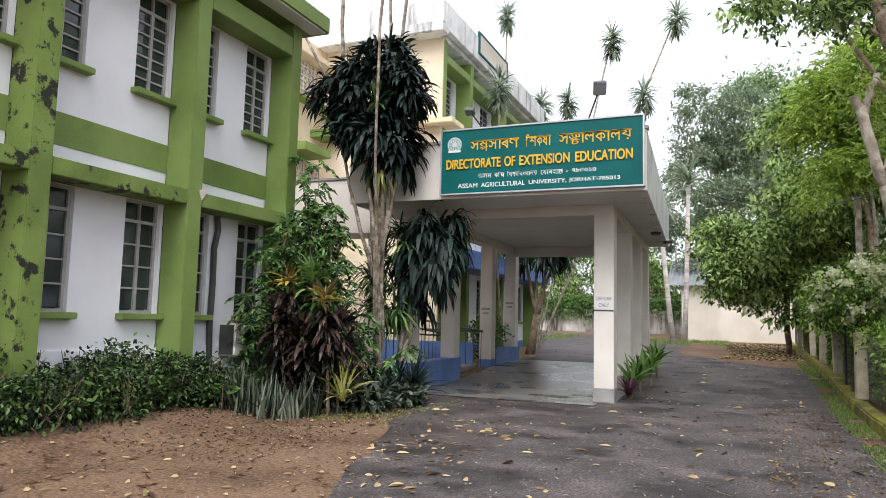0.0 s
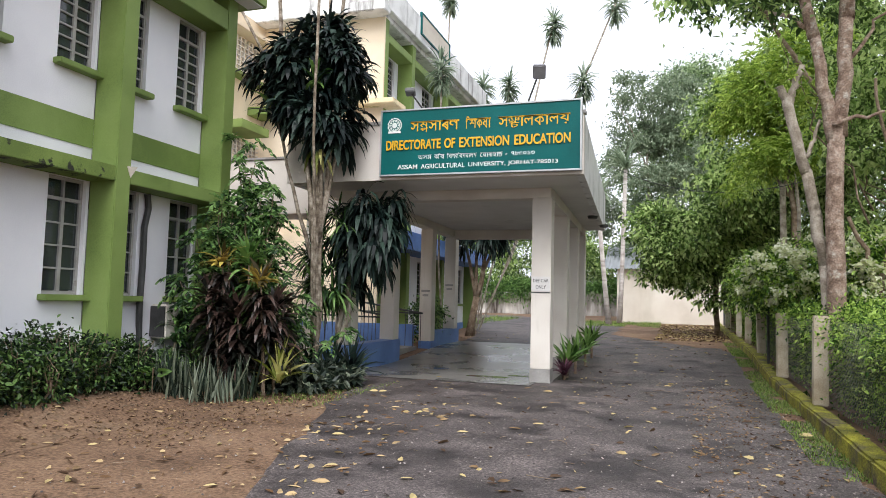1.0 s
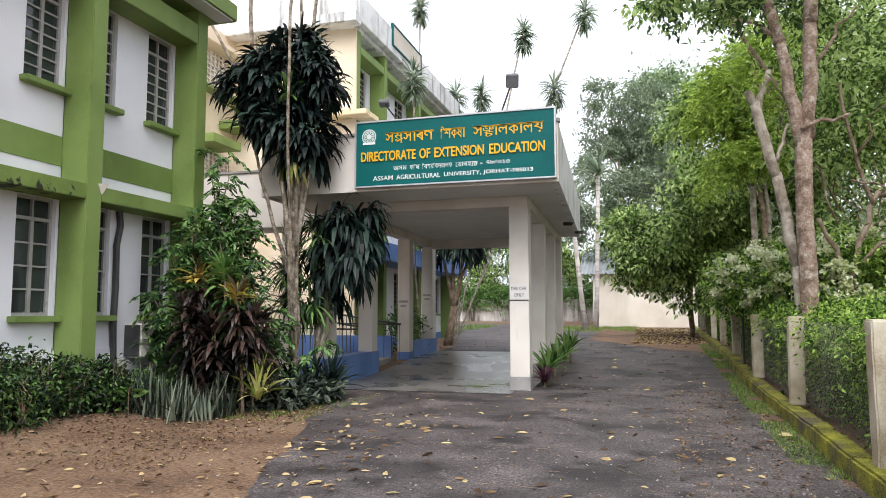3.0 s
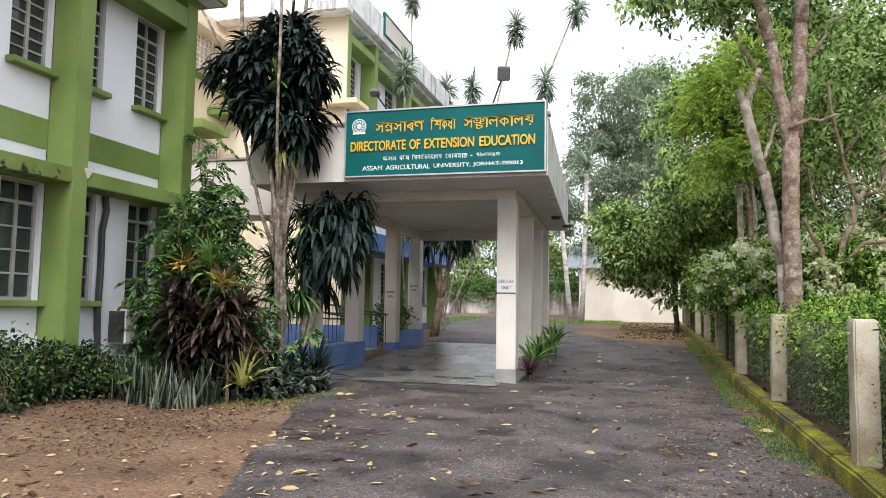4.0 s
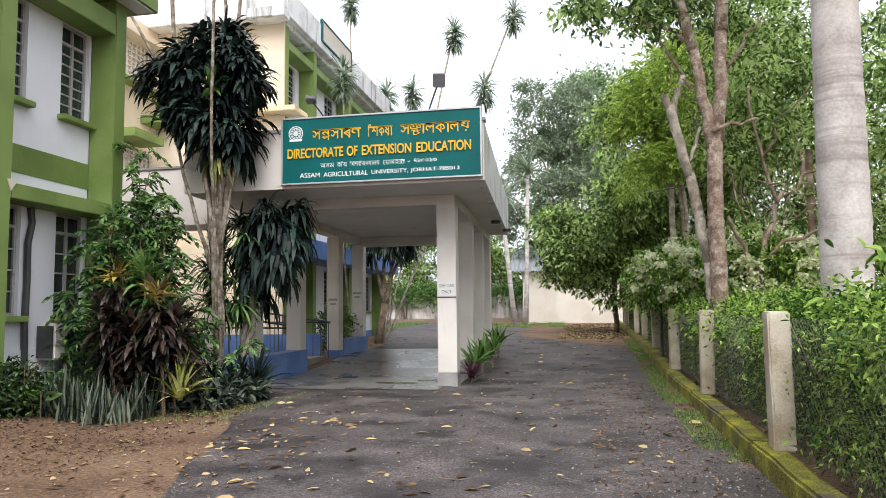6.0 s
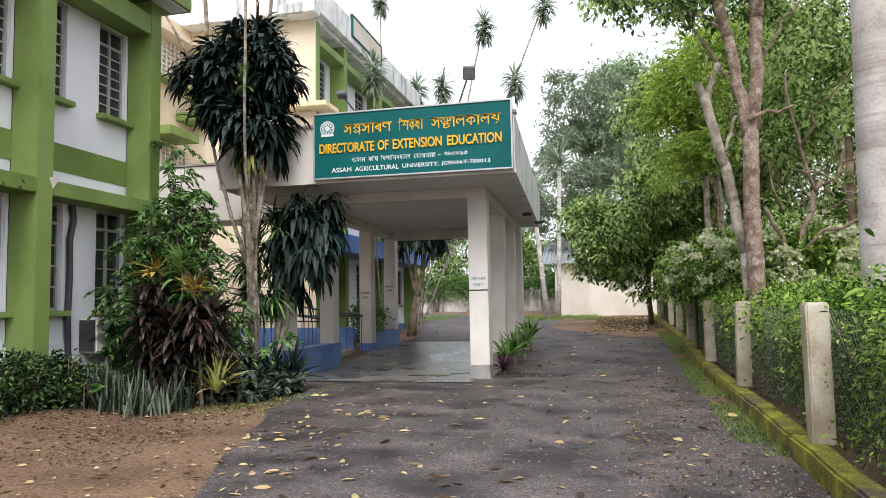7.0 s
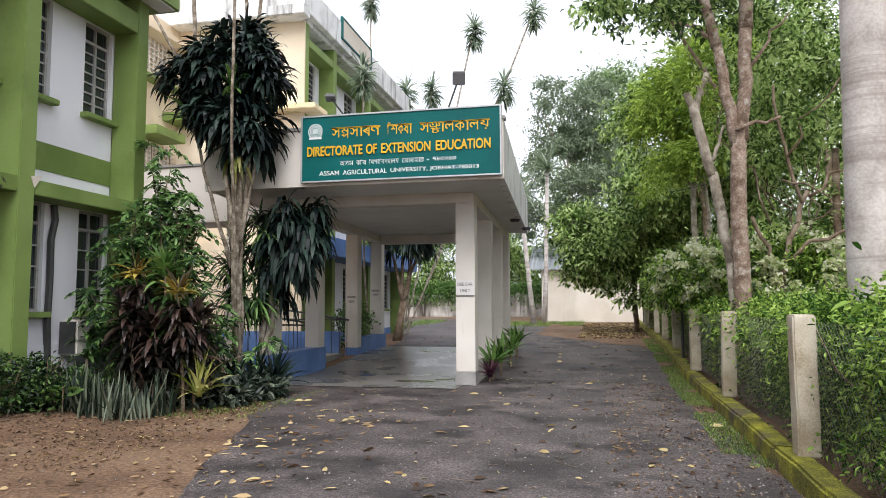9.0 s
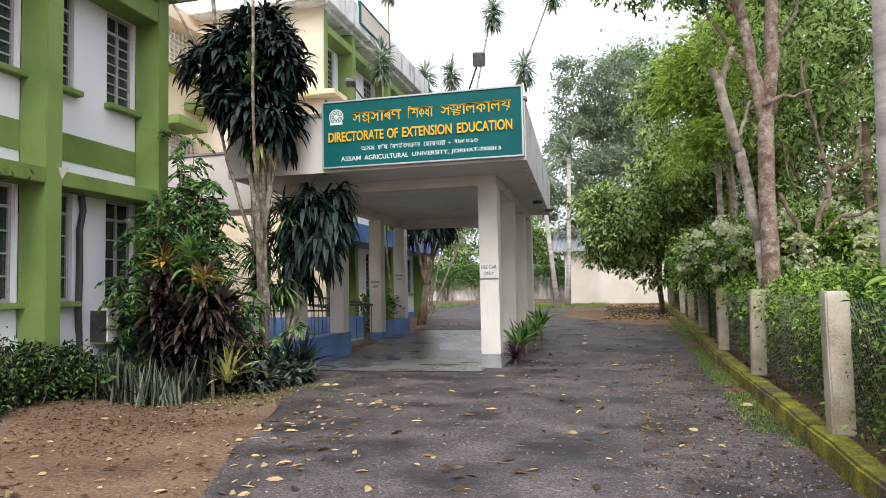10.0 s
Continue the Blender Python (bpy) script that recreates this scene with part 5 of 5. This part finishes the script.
limb_tree("young_tree", "thin straight pale tree with bright top shoots", [
    ((2.68, 20, g(20)), (2.66, 20, 4.6), 0.12, 0.1, 0.01), ((2.66, 20, 4.5), (2.9, 20, 5.4), 0.06, 0.03, 0.03), ((2.66, 20, 4.5), (2.4, 20, 5.3), 0.05, 0.03, 0.03)],
    [(2.3, 20, 5.3, 0.7, 0.7, 0.35), (2.9, 20, 5.5, 0.5, 0.5, 0.4)], 40, 40, 0.2, 0.1, LEAF_BRIGHT, BARK_PALE, 104, feathery=True)
limb_tree("slim_tree", "slim grey tree among the bushes", [((4.08, 14, g(14)), (4.2, 14, 4.2), 0.1, 0.08, 0.02)], [(4.3, 14.2, 5.0, 0.8, 0.8, 0.9)], 60, 30, 0.2, 0.13, LEAF_TREE, BARK_BROWN, 105)
limb_tree("bright_tree", "feathery bright green tree", [((3.6, 22.5, g(22)), (3.2, 22, 6.2), 0.09, 0.05, 0.05), ((3.2, 22, 6.0), (2.5, 22, 7.9), 0.06, 0.03, 0.05)],
    [(2.9, 22, 7.7, 1.0, 1.0, 1.2), (2.0, 22, 7.2, 0.8, 0.9, 0.9), (3.7, 22, 8.6, 1.1, 1.0, 1.0), (3.2, 22, 6.3, 0.9, 0.9, 0.6)], 190, 44, 0.24, 0.1, LEAF_BRIGHT, BARK_PALE, 106, 0.2, feathery=True)
limb_tree("mid_tree", "tall loose-leaved green tree beyond the shed, haze painted into its leaves", [((-0.3, 51, g(51)), (-0.3, 51, 8.0), 0.3, 0.2, 0.06), ((-0.3, 51, 7.5), (0.9, 51, 15.5), 0.15, 0.06, 0.1), ((-0.3, 51, 7.0), (-1.8, 51, 10.5), 0.1, 0.05, 0.08)],
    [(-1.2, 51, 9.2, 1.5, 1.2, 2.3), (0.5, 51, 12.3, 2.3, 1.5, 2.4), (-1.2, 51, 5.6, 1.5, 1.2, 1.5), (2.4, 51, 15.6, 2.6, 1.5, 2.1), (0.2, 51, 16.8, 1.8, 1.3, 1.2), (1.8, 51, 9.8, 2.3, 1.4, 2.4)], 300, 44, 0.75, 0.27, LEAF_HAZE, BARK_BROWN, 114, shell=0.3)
limb_tree("spreading_tree", "broad dark green tree spreading over the shed front", [((1.8, 32, g(32)), (1.8, 32, 3.4), 0.16, 0.13, 0.03), ((1.8, 32, 3.2), (0.3, 31.6, 5.0), 0.1, 0.05, 0.08), ((1.8, 32, 3.2), (3.2, 32, 6.5), 0.12, 0.06, 0.08)],
    [(1.0, 31.5, 4.6, 2.2, 1.8, 1.5), (2.6, 31.8, 5.8, 2.2, 2.0, 1.8), (0.2, 31.4, 3.4, 1.2, 1.0, 0.9), (2.4, 31.0, 3.4, 1.8, 1.5, 1.0), (4.5, 31, 5.0, 2.2, 2.0, 2.2), (0.8, 31.2, 2.8, 1.6, 1.0, 0.7), (2.5, 31, 2.5, 1.2, 1.0, 0.7), (-0.4, 31, 4.3, 1.2, 1.0, 1.1), (0.2, 31, 3.2, 1.3, 0.9, 0.6)], 760, 46, 0.33, 0.2, LEAF_TREE, BARK_BROWN, 107)
limb_tree("broad_tree", "tall leafy green tree behind the fence", [((4.5, 28, g(28)), (4.0, 28, 6.0), 0.2, 0.12, 0.05), ((4.0, 28, 5.5), (2.0, 28, 8.5), 0.1, 0.04, 0.08)],
    [(2.6, 28, 7.0, 1.8, 1.8, 2.2), (4.6, 28, 8.8, 2.4, 2.2, 2.4), (6.8, 28, 9.5, 2.8, 2.2, 3.0), (1.6, 28, 5.4, 1.2, 1.2, 1.2)], 620, 46, 0.33, 0.19, LEAF_TREE, BARK_BROWN, 108)
limb_tree("dense_tree", "dense mixed green tree past the fence", [((5.5, 18, g(18)), (5.3, 18, 5), 0.16, 0.1, 0.05)],
    [(5.0, 18, 4.6, 1.7, 1.5, 2.0), (6.5, 17.5, 6.6, 2.0, 1.6, 2.4), (4.4, 18.5, 7.6, 1.4, 1.4, 1.6), (7.5, 17, 3.8, 2.0, 1.5, 2.4), (4.6, 17.5, 2.4, 1.6, 1.2, 1.2)], 400, 44, 0.28, 0.15, LEAF_TREE, BARK_BROWN, 109)
limb_tree("dense_tree", "dense mixed green tree past the fence", [((6.8, 12, g(12)), (6.6, 12, 4.5), 0.14, 0.08, 0.05)],
    [(6.2, 12.5, 3.4, 1.3, 1.2, 1.6), (6.6, 12, 5.6, 1.6, 1.3, 1.7), (7.4, 11, 3.0, 1.4, 1.2, 1.8)], 230, 40, 0.25, 0.13, LEAF_DARK, BARK_BROWN, 110)
limb_tree("high_tree", "tall dark-leaved tree reaching over the road", [((3.6, 17.5, g(17)), (3.0, 17, 6), 0.09, 0.06, 0.05), ((3.0, 17, 6), (1.4, 16.5, 8.4), 0.08, 0.03, 0.06)],
    [(1.4, 16.5, 8.4, 1.0, 1.0, 0.6), (2.6, 16.5, 9.0, 1.4, 1.2, 0.9), (0.5, 16.3, 8.0, 0.6, 0.7, 0.35), (3.6, 16.8, 8.6, 1.2, 1.2, 0.9)], 150, 34, 0.25, 0.17, LEAF_DARK, BARK_BROWN, 111, shell=0.3)
limb_tree("far_tree", "distant tree with haze painted into its grey-green leaves", [((-1, 47, g(47)), (-1.4, 46, 11), 0.2, 0.08, 0.1), ((-1.4, 46, 10), (-3.2, 46, 14.5), 0.08, 0.03, 0.1)],
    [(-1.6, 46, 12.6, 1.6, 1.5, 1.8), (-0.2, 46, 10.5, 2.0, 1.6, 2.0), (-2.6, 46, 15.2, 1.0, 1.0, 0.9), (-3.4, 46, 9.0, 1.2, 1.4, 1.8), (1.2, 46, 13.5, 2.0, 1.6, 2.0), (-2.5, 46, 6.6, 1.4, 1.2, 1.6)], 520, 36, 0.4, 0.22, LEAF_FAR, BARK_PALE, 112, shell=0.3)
limb_tree("far_tree", "distant tree with haze painted into its grey-green leaves", [((4, 52, g(52)), (4, 52, 9), 0.3, 0.15, 0.1)],
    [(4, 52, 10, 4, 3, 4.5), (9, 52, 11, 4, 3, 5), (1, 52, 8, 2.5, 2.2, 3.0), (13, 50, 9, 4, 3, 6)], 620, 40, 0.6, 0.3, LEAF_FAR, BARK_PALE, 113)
for k, (x0, x1, y, z) in enumerate(((-3.16, -3.85, 40, 7.5), (-2.76, -2.45, 42, 9.3))):
    ob = thing("areca_palm", (x0, y, ground_z(y)), "slender leaning palm trunk before the shed", "tree", "slender palms")
    part("trunk", tube(bmesh.new(), [(x0, y, ground_z(y) - 0.1), (x0 * 0.65 + x1 * 0.35, y, 2.6), (x1, y, z)], [0.17, 0.13, 0.11], 8), BARK_PALM, ob, smooth=True)
    v, f = gather([rosette("r", (x1, y, z), (0, 0, 0.2), 46, 1.9, 0.14, 1.5, 130 + k, -0.2, 1.4)])
    # palm fronds share the far leaf colour with its painted haze
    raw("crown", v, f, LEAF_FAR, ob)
for k in range(9):
    r9 = np.random.default_rng(500 + k)
    a = (3.0 + 2.2 * r9.random(), 13.6 + 2.5 * r9.random(), 2.0 + 1.5 * r9.random())
    b = (a[0] + r9.normal(0, 1.2), a[1] + r9.normal(0, 0.4), a[2] + 1.2 + 2.2 * r9.random())
    ob = thing("bare_vine", a, "thin crooked bare vine among the trees", "vine", "vines")
    part("stem", tube(bmesh.new(), wander(a, b, 9, 0.16, r9), list(np.linspace(0.018, 0.006, 9)), 6), BARK_BROWN, ob, smooth=True)
# woods behind the boundary wall
woods = thing("far_woods", (-16, 62, 0.6), "dense green woods behind the boundary wall", "woods", kind="stuff")
foliage("leaves", [(-34 + 3.6 * k, 62 + (k % 3), 4.2 + (k * 37 % 5) * 0.35, 3.0, 2.0, 2.6 + (k * 13 % 4) * 0.4) for k in range(13)], 1500, 40, 0.5, 0.34, LEAF_TREE, woods, 140, 0.3)
foliage("leaves", [(-30 + 3.6 * k, 58.6, 2.5, 2.2, 0.8, 0.9) for k in range(10)], 1500, 34, 0.35, 0.24, LEAF_MID, woods, 141, 0.5)
woods = thing("side_woods", (12, 20, 0), "dense woods past the fence", "woods", kind="stuff")
foliage("leaves", [(9 + (k % 3) * 1.5, 6 + 2.6 * k, 3.5 + (k * 37 % 5), 2.2, 2.2, 3.6) for k in range(12)], 560, 36, 0.5, 0.26, LEAF_TREE, woods, 142, 0.3)

# flowering bush
for k, (x, y, blobs) in enumerate(((2.5, 17, [(2.05, 17, 2.15, 0.75, 0.9, 0.6), (2.8, 17.2, 2.35, 0.7, 0.8, 0.6), (1.75, 17.2, 1.9, 0.45, 0.6, 0.45)]), (3.6, 13.8, [(3.4, 14.0, 2.0, 0.9, 0.6, 0.7)]), (2.4, 19.5, [(2.3, 19.5, 2.0, 0.7, 0.8, 0.6)]))):
    ob = thing("flowering_bush", (x, y, ground_z(y)), "bush covered with creamy white blossoms", "bush", "flowering bushes")
    part("stem", tube(bmesh.new(), [(x, y, g(y)), (x, y, 1.8)], 0.05, 6), BARK_BROWN, ob)
    foliage("leaves", blobs, 260, 26, 0.15, 0.1, LEAF_HEDGE, ob, 150 + k, 0.2)
    foliage("blossoms", [(a, b - 0.15, c + 0.05, d, e, f_) for a, b, c, d, e, f_ in blobs], 75, 60, 0.06, 0.085, PETAL, ob, 160 + k, 0.0, 0.8, 0.8)
# hedge behind the wire fence
for k in range(14):
    y = 4.0 + 2.5 * k
    x = fence_x(y) + 0.62
    ob = thing("hedge_bush", (x, y, ground_z(y)), "dense green hedge bush growing through the wire", "hedge", "hedge")
    bm = bmesh.new()
    for j in range(18):
        tube(bm, wander((x + 0.1 + rng.normal(0, 0.13), y + rng.uniform(-1.2, 1.2), g(y)), (x + 0.1 + rng.normal(0, 0.2), y + rng.uniform(-1.2, 1.2), 1.3 + rng.random() * 0.4), 5, 0.08, rng), [0.014, 0.012, 0.01, 0.007, 0.004], 4)
    part("branchwork", bm, BARK_BROWN, ob)
    z = ground_z(y)
    n = 1000 if y < 12 else 430
    foliage("leaves", [(x + 0.1, y, z + 0.95, 0.55, 1.35, 0.62), (x + 0.04, y, z + 0.45, 0.46, 1.35, 0.42), (x + 0.3, y + 0.5, z + 1.2, 0.6, 0.9, 0.45), (x - 0.15, y - 0.6, z + 1.25, 0.5, 0.7, 0.35)], n, 24, 0.11, 0.052 if y < 12 else 0.085, LEAF_HEDGE, ob, 170 + k, 0.1, 0.5, 0.3, oval=y < 12)
ob = thing("overgrown_bush", (2.9, 6.3, 0), "leafy green bush leaning over the fence", "bush")
part("stem", tube(bmesh.new(), [(3.0, 6.4, -0.05), (2.9, 6.3, 1.4)], 0.04, 6), BARK_BROWN, ob)
foliage("leaves", [(2.75, 6.3, 1.5, 0.45, 0.7, 0.6), (3.2, 6.2, 1.7, 0.5, 0.7, 0.5), (2.9, 5.2, 1.2, 0.5, 0.8, 0.7)], 230, 18, 0.13, 0.13, LEAF_HEDGE, ob, 200, 0.2, 0.45, oval=True)

# ---- grass and fallen leaves ----
def grass(name, label, area, n, height, seed):
    r = np.random.default_rng(seed)
    x0, x1, y0, y1 = area
    pts = np.stack([r.uniform(x0, x1, n), r.uniform(y0, y1, n), np.zeros(n)], -1)
    keep = np.array([noise.noise(Vector((p[0] * 1.3, p[1] * 0.9, seed))) > (-0.3 if height < 0.1 else -0.12) for p in pts])
    pts = pts[keep]
    pts[:, 0] += 0.022 * (pts[:, 1] - 8) if name == "verge_grass" else 0
    pts[:, 2] = [ground_z(y) for y in pts[:, 1]]
    ob = thing(name, (x0, y0, 0), label, "grass", kind="stuff")
    v, f = strap_mesh(pts, r.normal(0, 0.5, pts.shape) + [0, 0, 1.0], height * (0.5 + r.random(len(pts))), 0.008 + height * 0.05, 0.9, r, 2)
    raw("blades", v, f.tolist(), GRASSMAT, ob)


grass("verge_grass", "thin strip of grass beside the kerb", (1.28, 1.66, 7.9, 27), 15000, 0.042, 1)
grass("far_grass", "patchy grass by the shed", (-6, -0.5, 38, 45), 9000, 0.13, 2)
grass("bed_grass", "sparse weeds along the edge of the soil", (-6.6, -4.6, 9.6, 12.8), 2600, 0.05, 3)
grass("far_grass", "patchy grass beside the drive", (-11, -9.2, 30, 46), 3500, 0.22, 4)
ob = thing("fallen_leaves", (-1, 10, 0), "yellow and brown fallen leaves on road and soil", "leaves", kind="stuff")
r = np.random.default_rng(9)
n = 1700
y = 2 + 26 * r.random(n) ** 1.5
x = r.uniform(-8, 1.8, n)
keep = ~((x > -6.8) & (x < -1.9) & (y > 13.2) & (y < 22.5) & (r.random(n) > 0.06)) & (x < 1.5)
x, y, n = x[keep], y[keep], int(keep.sum())
pts = np.stack([x, y, [soil_z(q, t) + 0.02 for q, t in zip(x, y)]], -1)
size = 0.045 + 0.13 * r.random(n) ** 2
v, f = oval_mesh(pts, r.normal(0, 1, (n, 3)) * [1, 1, 0.05], size, size * (0.2 + 0.3 * r.random(n)), r, 0.14, 0.02)
raw("leaves", v, f.tolist(), LITTER, ob)
n = 2200
x, y = r.uniform(-0.5, 3.0, n), r.uniform(27, 43, n)
pts = np.stack([x, y, [ground_z(t) + 0.03 for t in y]], -1)
v, f = leaf_mesh(pts, r.normal(0, 1, (n, 3)) * [1, 1, 0.12], 0.12, 0.07, r, 0.3)
raw("leaves", v, f.tolist(), LITTER, ob)
# gravel and twigs on the drive
ob = thing("loose_gravel", (0, 6, 0), "loose grey gravel scattered over the drive", "gravel", kind="stuff")
n = 9000
y = 2.5 + 14 * r.random(n) ** 1.4
x = np.where(r.random(n) < 0.55, 1.72 - np.abs(r.normal(0, 0.9, n)), r.uniform(-5, 1.7, n))
size = 0.004 + 0.010 * r.random(n) ** 3
shape = np.array([(1, 0, 0), (-1, 0, 0), (0, 1, 0), (0, -1, 0), (0, 0, 0.8), (0, 0, -0.8)])
spin = r.normal(0, 0.25, (n, 6, 3))
v = np.stack([x, y, [ground_z(t) + 0.01 for t in y]], -1)[:, None, :] + (shape[None] + spin) * size[:, None, None]
f = np.concatenate([np.arange(n)[:, None] * 6 + t for t in ([0, 2, 4], [2, 1, 4], [1, 3, 4], [3, 0, 4])], 0)
GRAVEL = material("grey_gravel", ((0.06, 0.055, 0.055), (0.15, 0.135, 0.13), (0.30, 0.27, 0.25)), 2, 0.85, 0, island=0.6)
raw("stones", v.reshape(-1, 3), f.tolist(), GRAVEL, ob)
ob = thing("fallen_twigs", (0, 7, 0), "thin dry twigs lying on road and soil", "twigs", kind="stuff")
bm = bmesh.new()
for k in range(230):
    y = 2.5 + 12 * r.random() ** 1.3
    x, a, ln = r.uniform(-7.5, 1.7), r.random() * 6.28, 0.08 + 0.25 * r.random() ** 2
    z = soil_z(x, y) + 0.014
    tube(bm, [(x, y, z), (x + ln * 0.5 * math.cos(a), y + ln * 0.5 * math.sin(a), z + 0.008), (x + ln * math.cos(a + 0.3), y + ln * math.sin(a + 0.3), z)], [0.004, 0.003, 0.002], 4)
part("twig_litter", bm, BARK_BROWN, ob)
# puddles on the porch floor
PUDDLE = material("dark_puddle", ((0.02, 0.018, 0.016), (0.035, 0.03, 0.026)), 3, 0.08, 0, rough_var=0.03, specular=0.5)
for px0, py0, ra, rb in ((-3.45, 14.55, 0.42, 0.16), (-4.9, 15.6, 0.30, 0.22), (-2.9, 15.0, 0.25, 0.12)):
    pts = [(px0 + ra * math.cos(a) * (1 + 0.25 * noise.noise(Vector((math.cos(a) * 2, math.sin(a) * 2, px0)))), py0 + rb * math.sin(a) * (1 + 0.3 * noise.noise(Vector((math.cos(a) * 2, math.sin(a) * 2, py0))))) for a in (2 * math.pi * k / 28 for k in range(28))]
    tagged(mesh_object("puddle", prism(pts, ground_z(py0) + 0.02, ground_z(py0) + 0.026), PUDDLE), "shallow dark puddle on the cement floor", "puddle", "puddles")
# crumbs of dead leaves round the bed and along the road edge
n = 3800
which = r.random(n)
x = np.where(which < 0.55, r.uniform(-7.6, -4.6, n), r.uniform(0.2, 1.75, n))
y = np.where(which < 0.55, 6.5 + 4.5 * r.random(n), 3 + 12 * r.random(n))
pts = np.stack([x, y, [soil_z(q, t) + 0.014 for q, t in zip(x, y)]], -1)
ob = thing("leaf_crumbs", (-6, 9, 0), "dark brown crumbled leaf litter on the soil", "leaves", kind="stuff")
v, f = leaf_mesh(pts, r.normal(0, 1, (n, 3)) * [1, 1, 0.1], 0.02 + 0.06 * r.random(n) ** 2, 0.012 + 0.025 * r.random(n), r, 0.3)
CRUMB = leafy("dead_leaf_crumb", (0.06, 0.034, 0.02), (0.14, 0.08, 0.045), (0.30, 0.20, 0.11), rough=0.8, translucent=0.05)
raw("leaves", v, f.tolist(), CRUMB, ob)
DRYLEAF = leafy("dry_brown_leaf", (0.12, 0.065, 0.03), (0.27, 0.17, 0.085), (0.46, 0.34, 0.18), rough=0.8, translucent=0.05)
litter = ob
# loose plaster chip where the beam meets the pilaster
tri = bmesh.new()
vs = [tri.verts.new(p) for p in ((FX + 0.004, 8.80, 3.27), (FX + 0.004, 8.98, 3.29), (FX + 0.004, 8.87, 3.12), (FX + 0.02, 8.80, 3.27), (FX + 0.03, 8.98, 3.29), (FX + 0.015, 8.87, 3.12))]
for ids in ((0, 1, 2), (5, 4, 3), (0, 3, 4, 1), (1, 4, 5, 2), (2, 5, 3, 0)):
    tri.faces.new([vs[q] for q in ids])
part("plaster_chip", tri, SHEDWALL, office, "pale chip of bare plaster")
# globe lamp among the blossoms, and a grey post
lamp = thing("garden_lamp", (2.0, 19.0, ground_z(19)), "round white globe lamp on a thin post", "lamp")
part("pole", tube(bmesh.new(), [(2.05, 18.0, 0.1), (2.05, 18.0, 1.95)], 0.03, 8), STEEL, lamp)
bm = bmesh.new()
bmesh.ops.create_uvsphere(bm, u_segments=20, v_segments=12, radius=0.13, matrix=Matrix.Translation((2.05, 18.0, 2.05)))
part("globe", bm, PORCH, lamp, "white globe", smooth=True)
pole = thing("pipe_post", (2.5, 14.5, 0), "short grey steel pipe standing in the hedge", "post")
part("pipe", tube(bmesh.new(), [(2.52, 14.5, -0.05), (2.52, 14.5, 2.25)], 0.05, 10), LAMPGREY, pole)
for lx, ly in ((-1.85, 18.5), (-1.75, 20.5)):
    ob = thing("ceiling_lamp", (lx, ly, 3.69), "small dark round lamp under the porch eave", "lamp", "eave lamps")
    bm = bmesh.new()
    bmesh.ops.create_cone(bm, cap_ends=True, segments=20, radius1=0.11, radius2=0.13, depth=0.07, matrix=Matrix.Translation((lx, ly, 3.66)))
    part("shade", bm, STEEL, ob)
n = 420
x = r.uniform(-6.6, -2.6, n)
y = 3.0 + 7.5 * r.random(n)
pts = np.stack([x, y, [soil_z(q, t) + 0.016 for q, t in zip(x, y)]], -1)
v, f = oval_mesh(pts, r.normal(0, 1, (n, 3)) * [1, 1, 0.05], 0.05 + 0.13 * r.random(n) ** 2, 0.02 + 0.03 * r.random(n), r, 0.15, 0.02)
raw("leaves", v, f.tolist(), DRYLEAF, litter)
# thin cable sagging before the trees
cable = thing("overhead_cable", (-1.6, 21.5, 4.6), "thin dark cable sagging between porch and trees", "cable")
part("wire", tube(bmesh.new(), [(-1.6 + 6.5 * u, 21.5 - 5.0 * u, 5.5 - 0.4 * u - 4.0 * u * (1 - u)) for u in (k / 24 for k in range(25))], 0.009, 5), STEEL, cable)
# broad-leaved seedling and dry twigs at the foot of the bed
for x, y in ((-6.62, 8.75), (-6.85, 8.0), (-6.6, 9.3)):
    ob = thing("seedling", (x, y, soil_z(x, y)), "small seedling with round green leaves in the bed", "plant", "bed plants")
    q = np.random.default_rng(int(-x * 100))
    n = 14
    a = q.random(n) * 6.28
    way = np.stack([np.cos(a), np.sin(a), 0.15 + 0.5 * q.random(n)], -1)
    base = np.array([[x, y, soil_z(x, y) + 0.12]]) + q.random((n, 1)) * np.array([[0, 0, 0.25]]) + way * 0.05
    v, f = oval_mesh(base, way, 0.12 + 0.09 * q.random(n), 0.08 + 0.05 * q.random(n), q, 0.12, 0.2)
    raw("leaves", v, f.tolist(), LEAF_MID, ob)
    part("stem", tube(bmesh.new(), [(x, y, soil_z(x, y) - 0.02), (x, y, soil_z(x, y) + 0.36)], 0.008, 5), BARK_BROWN, ob)
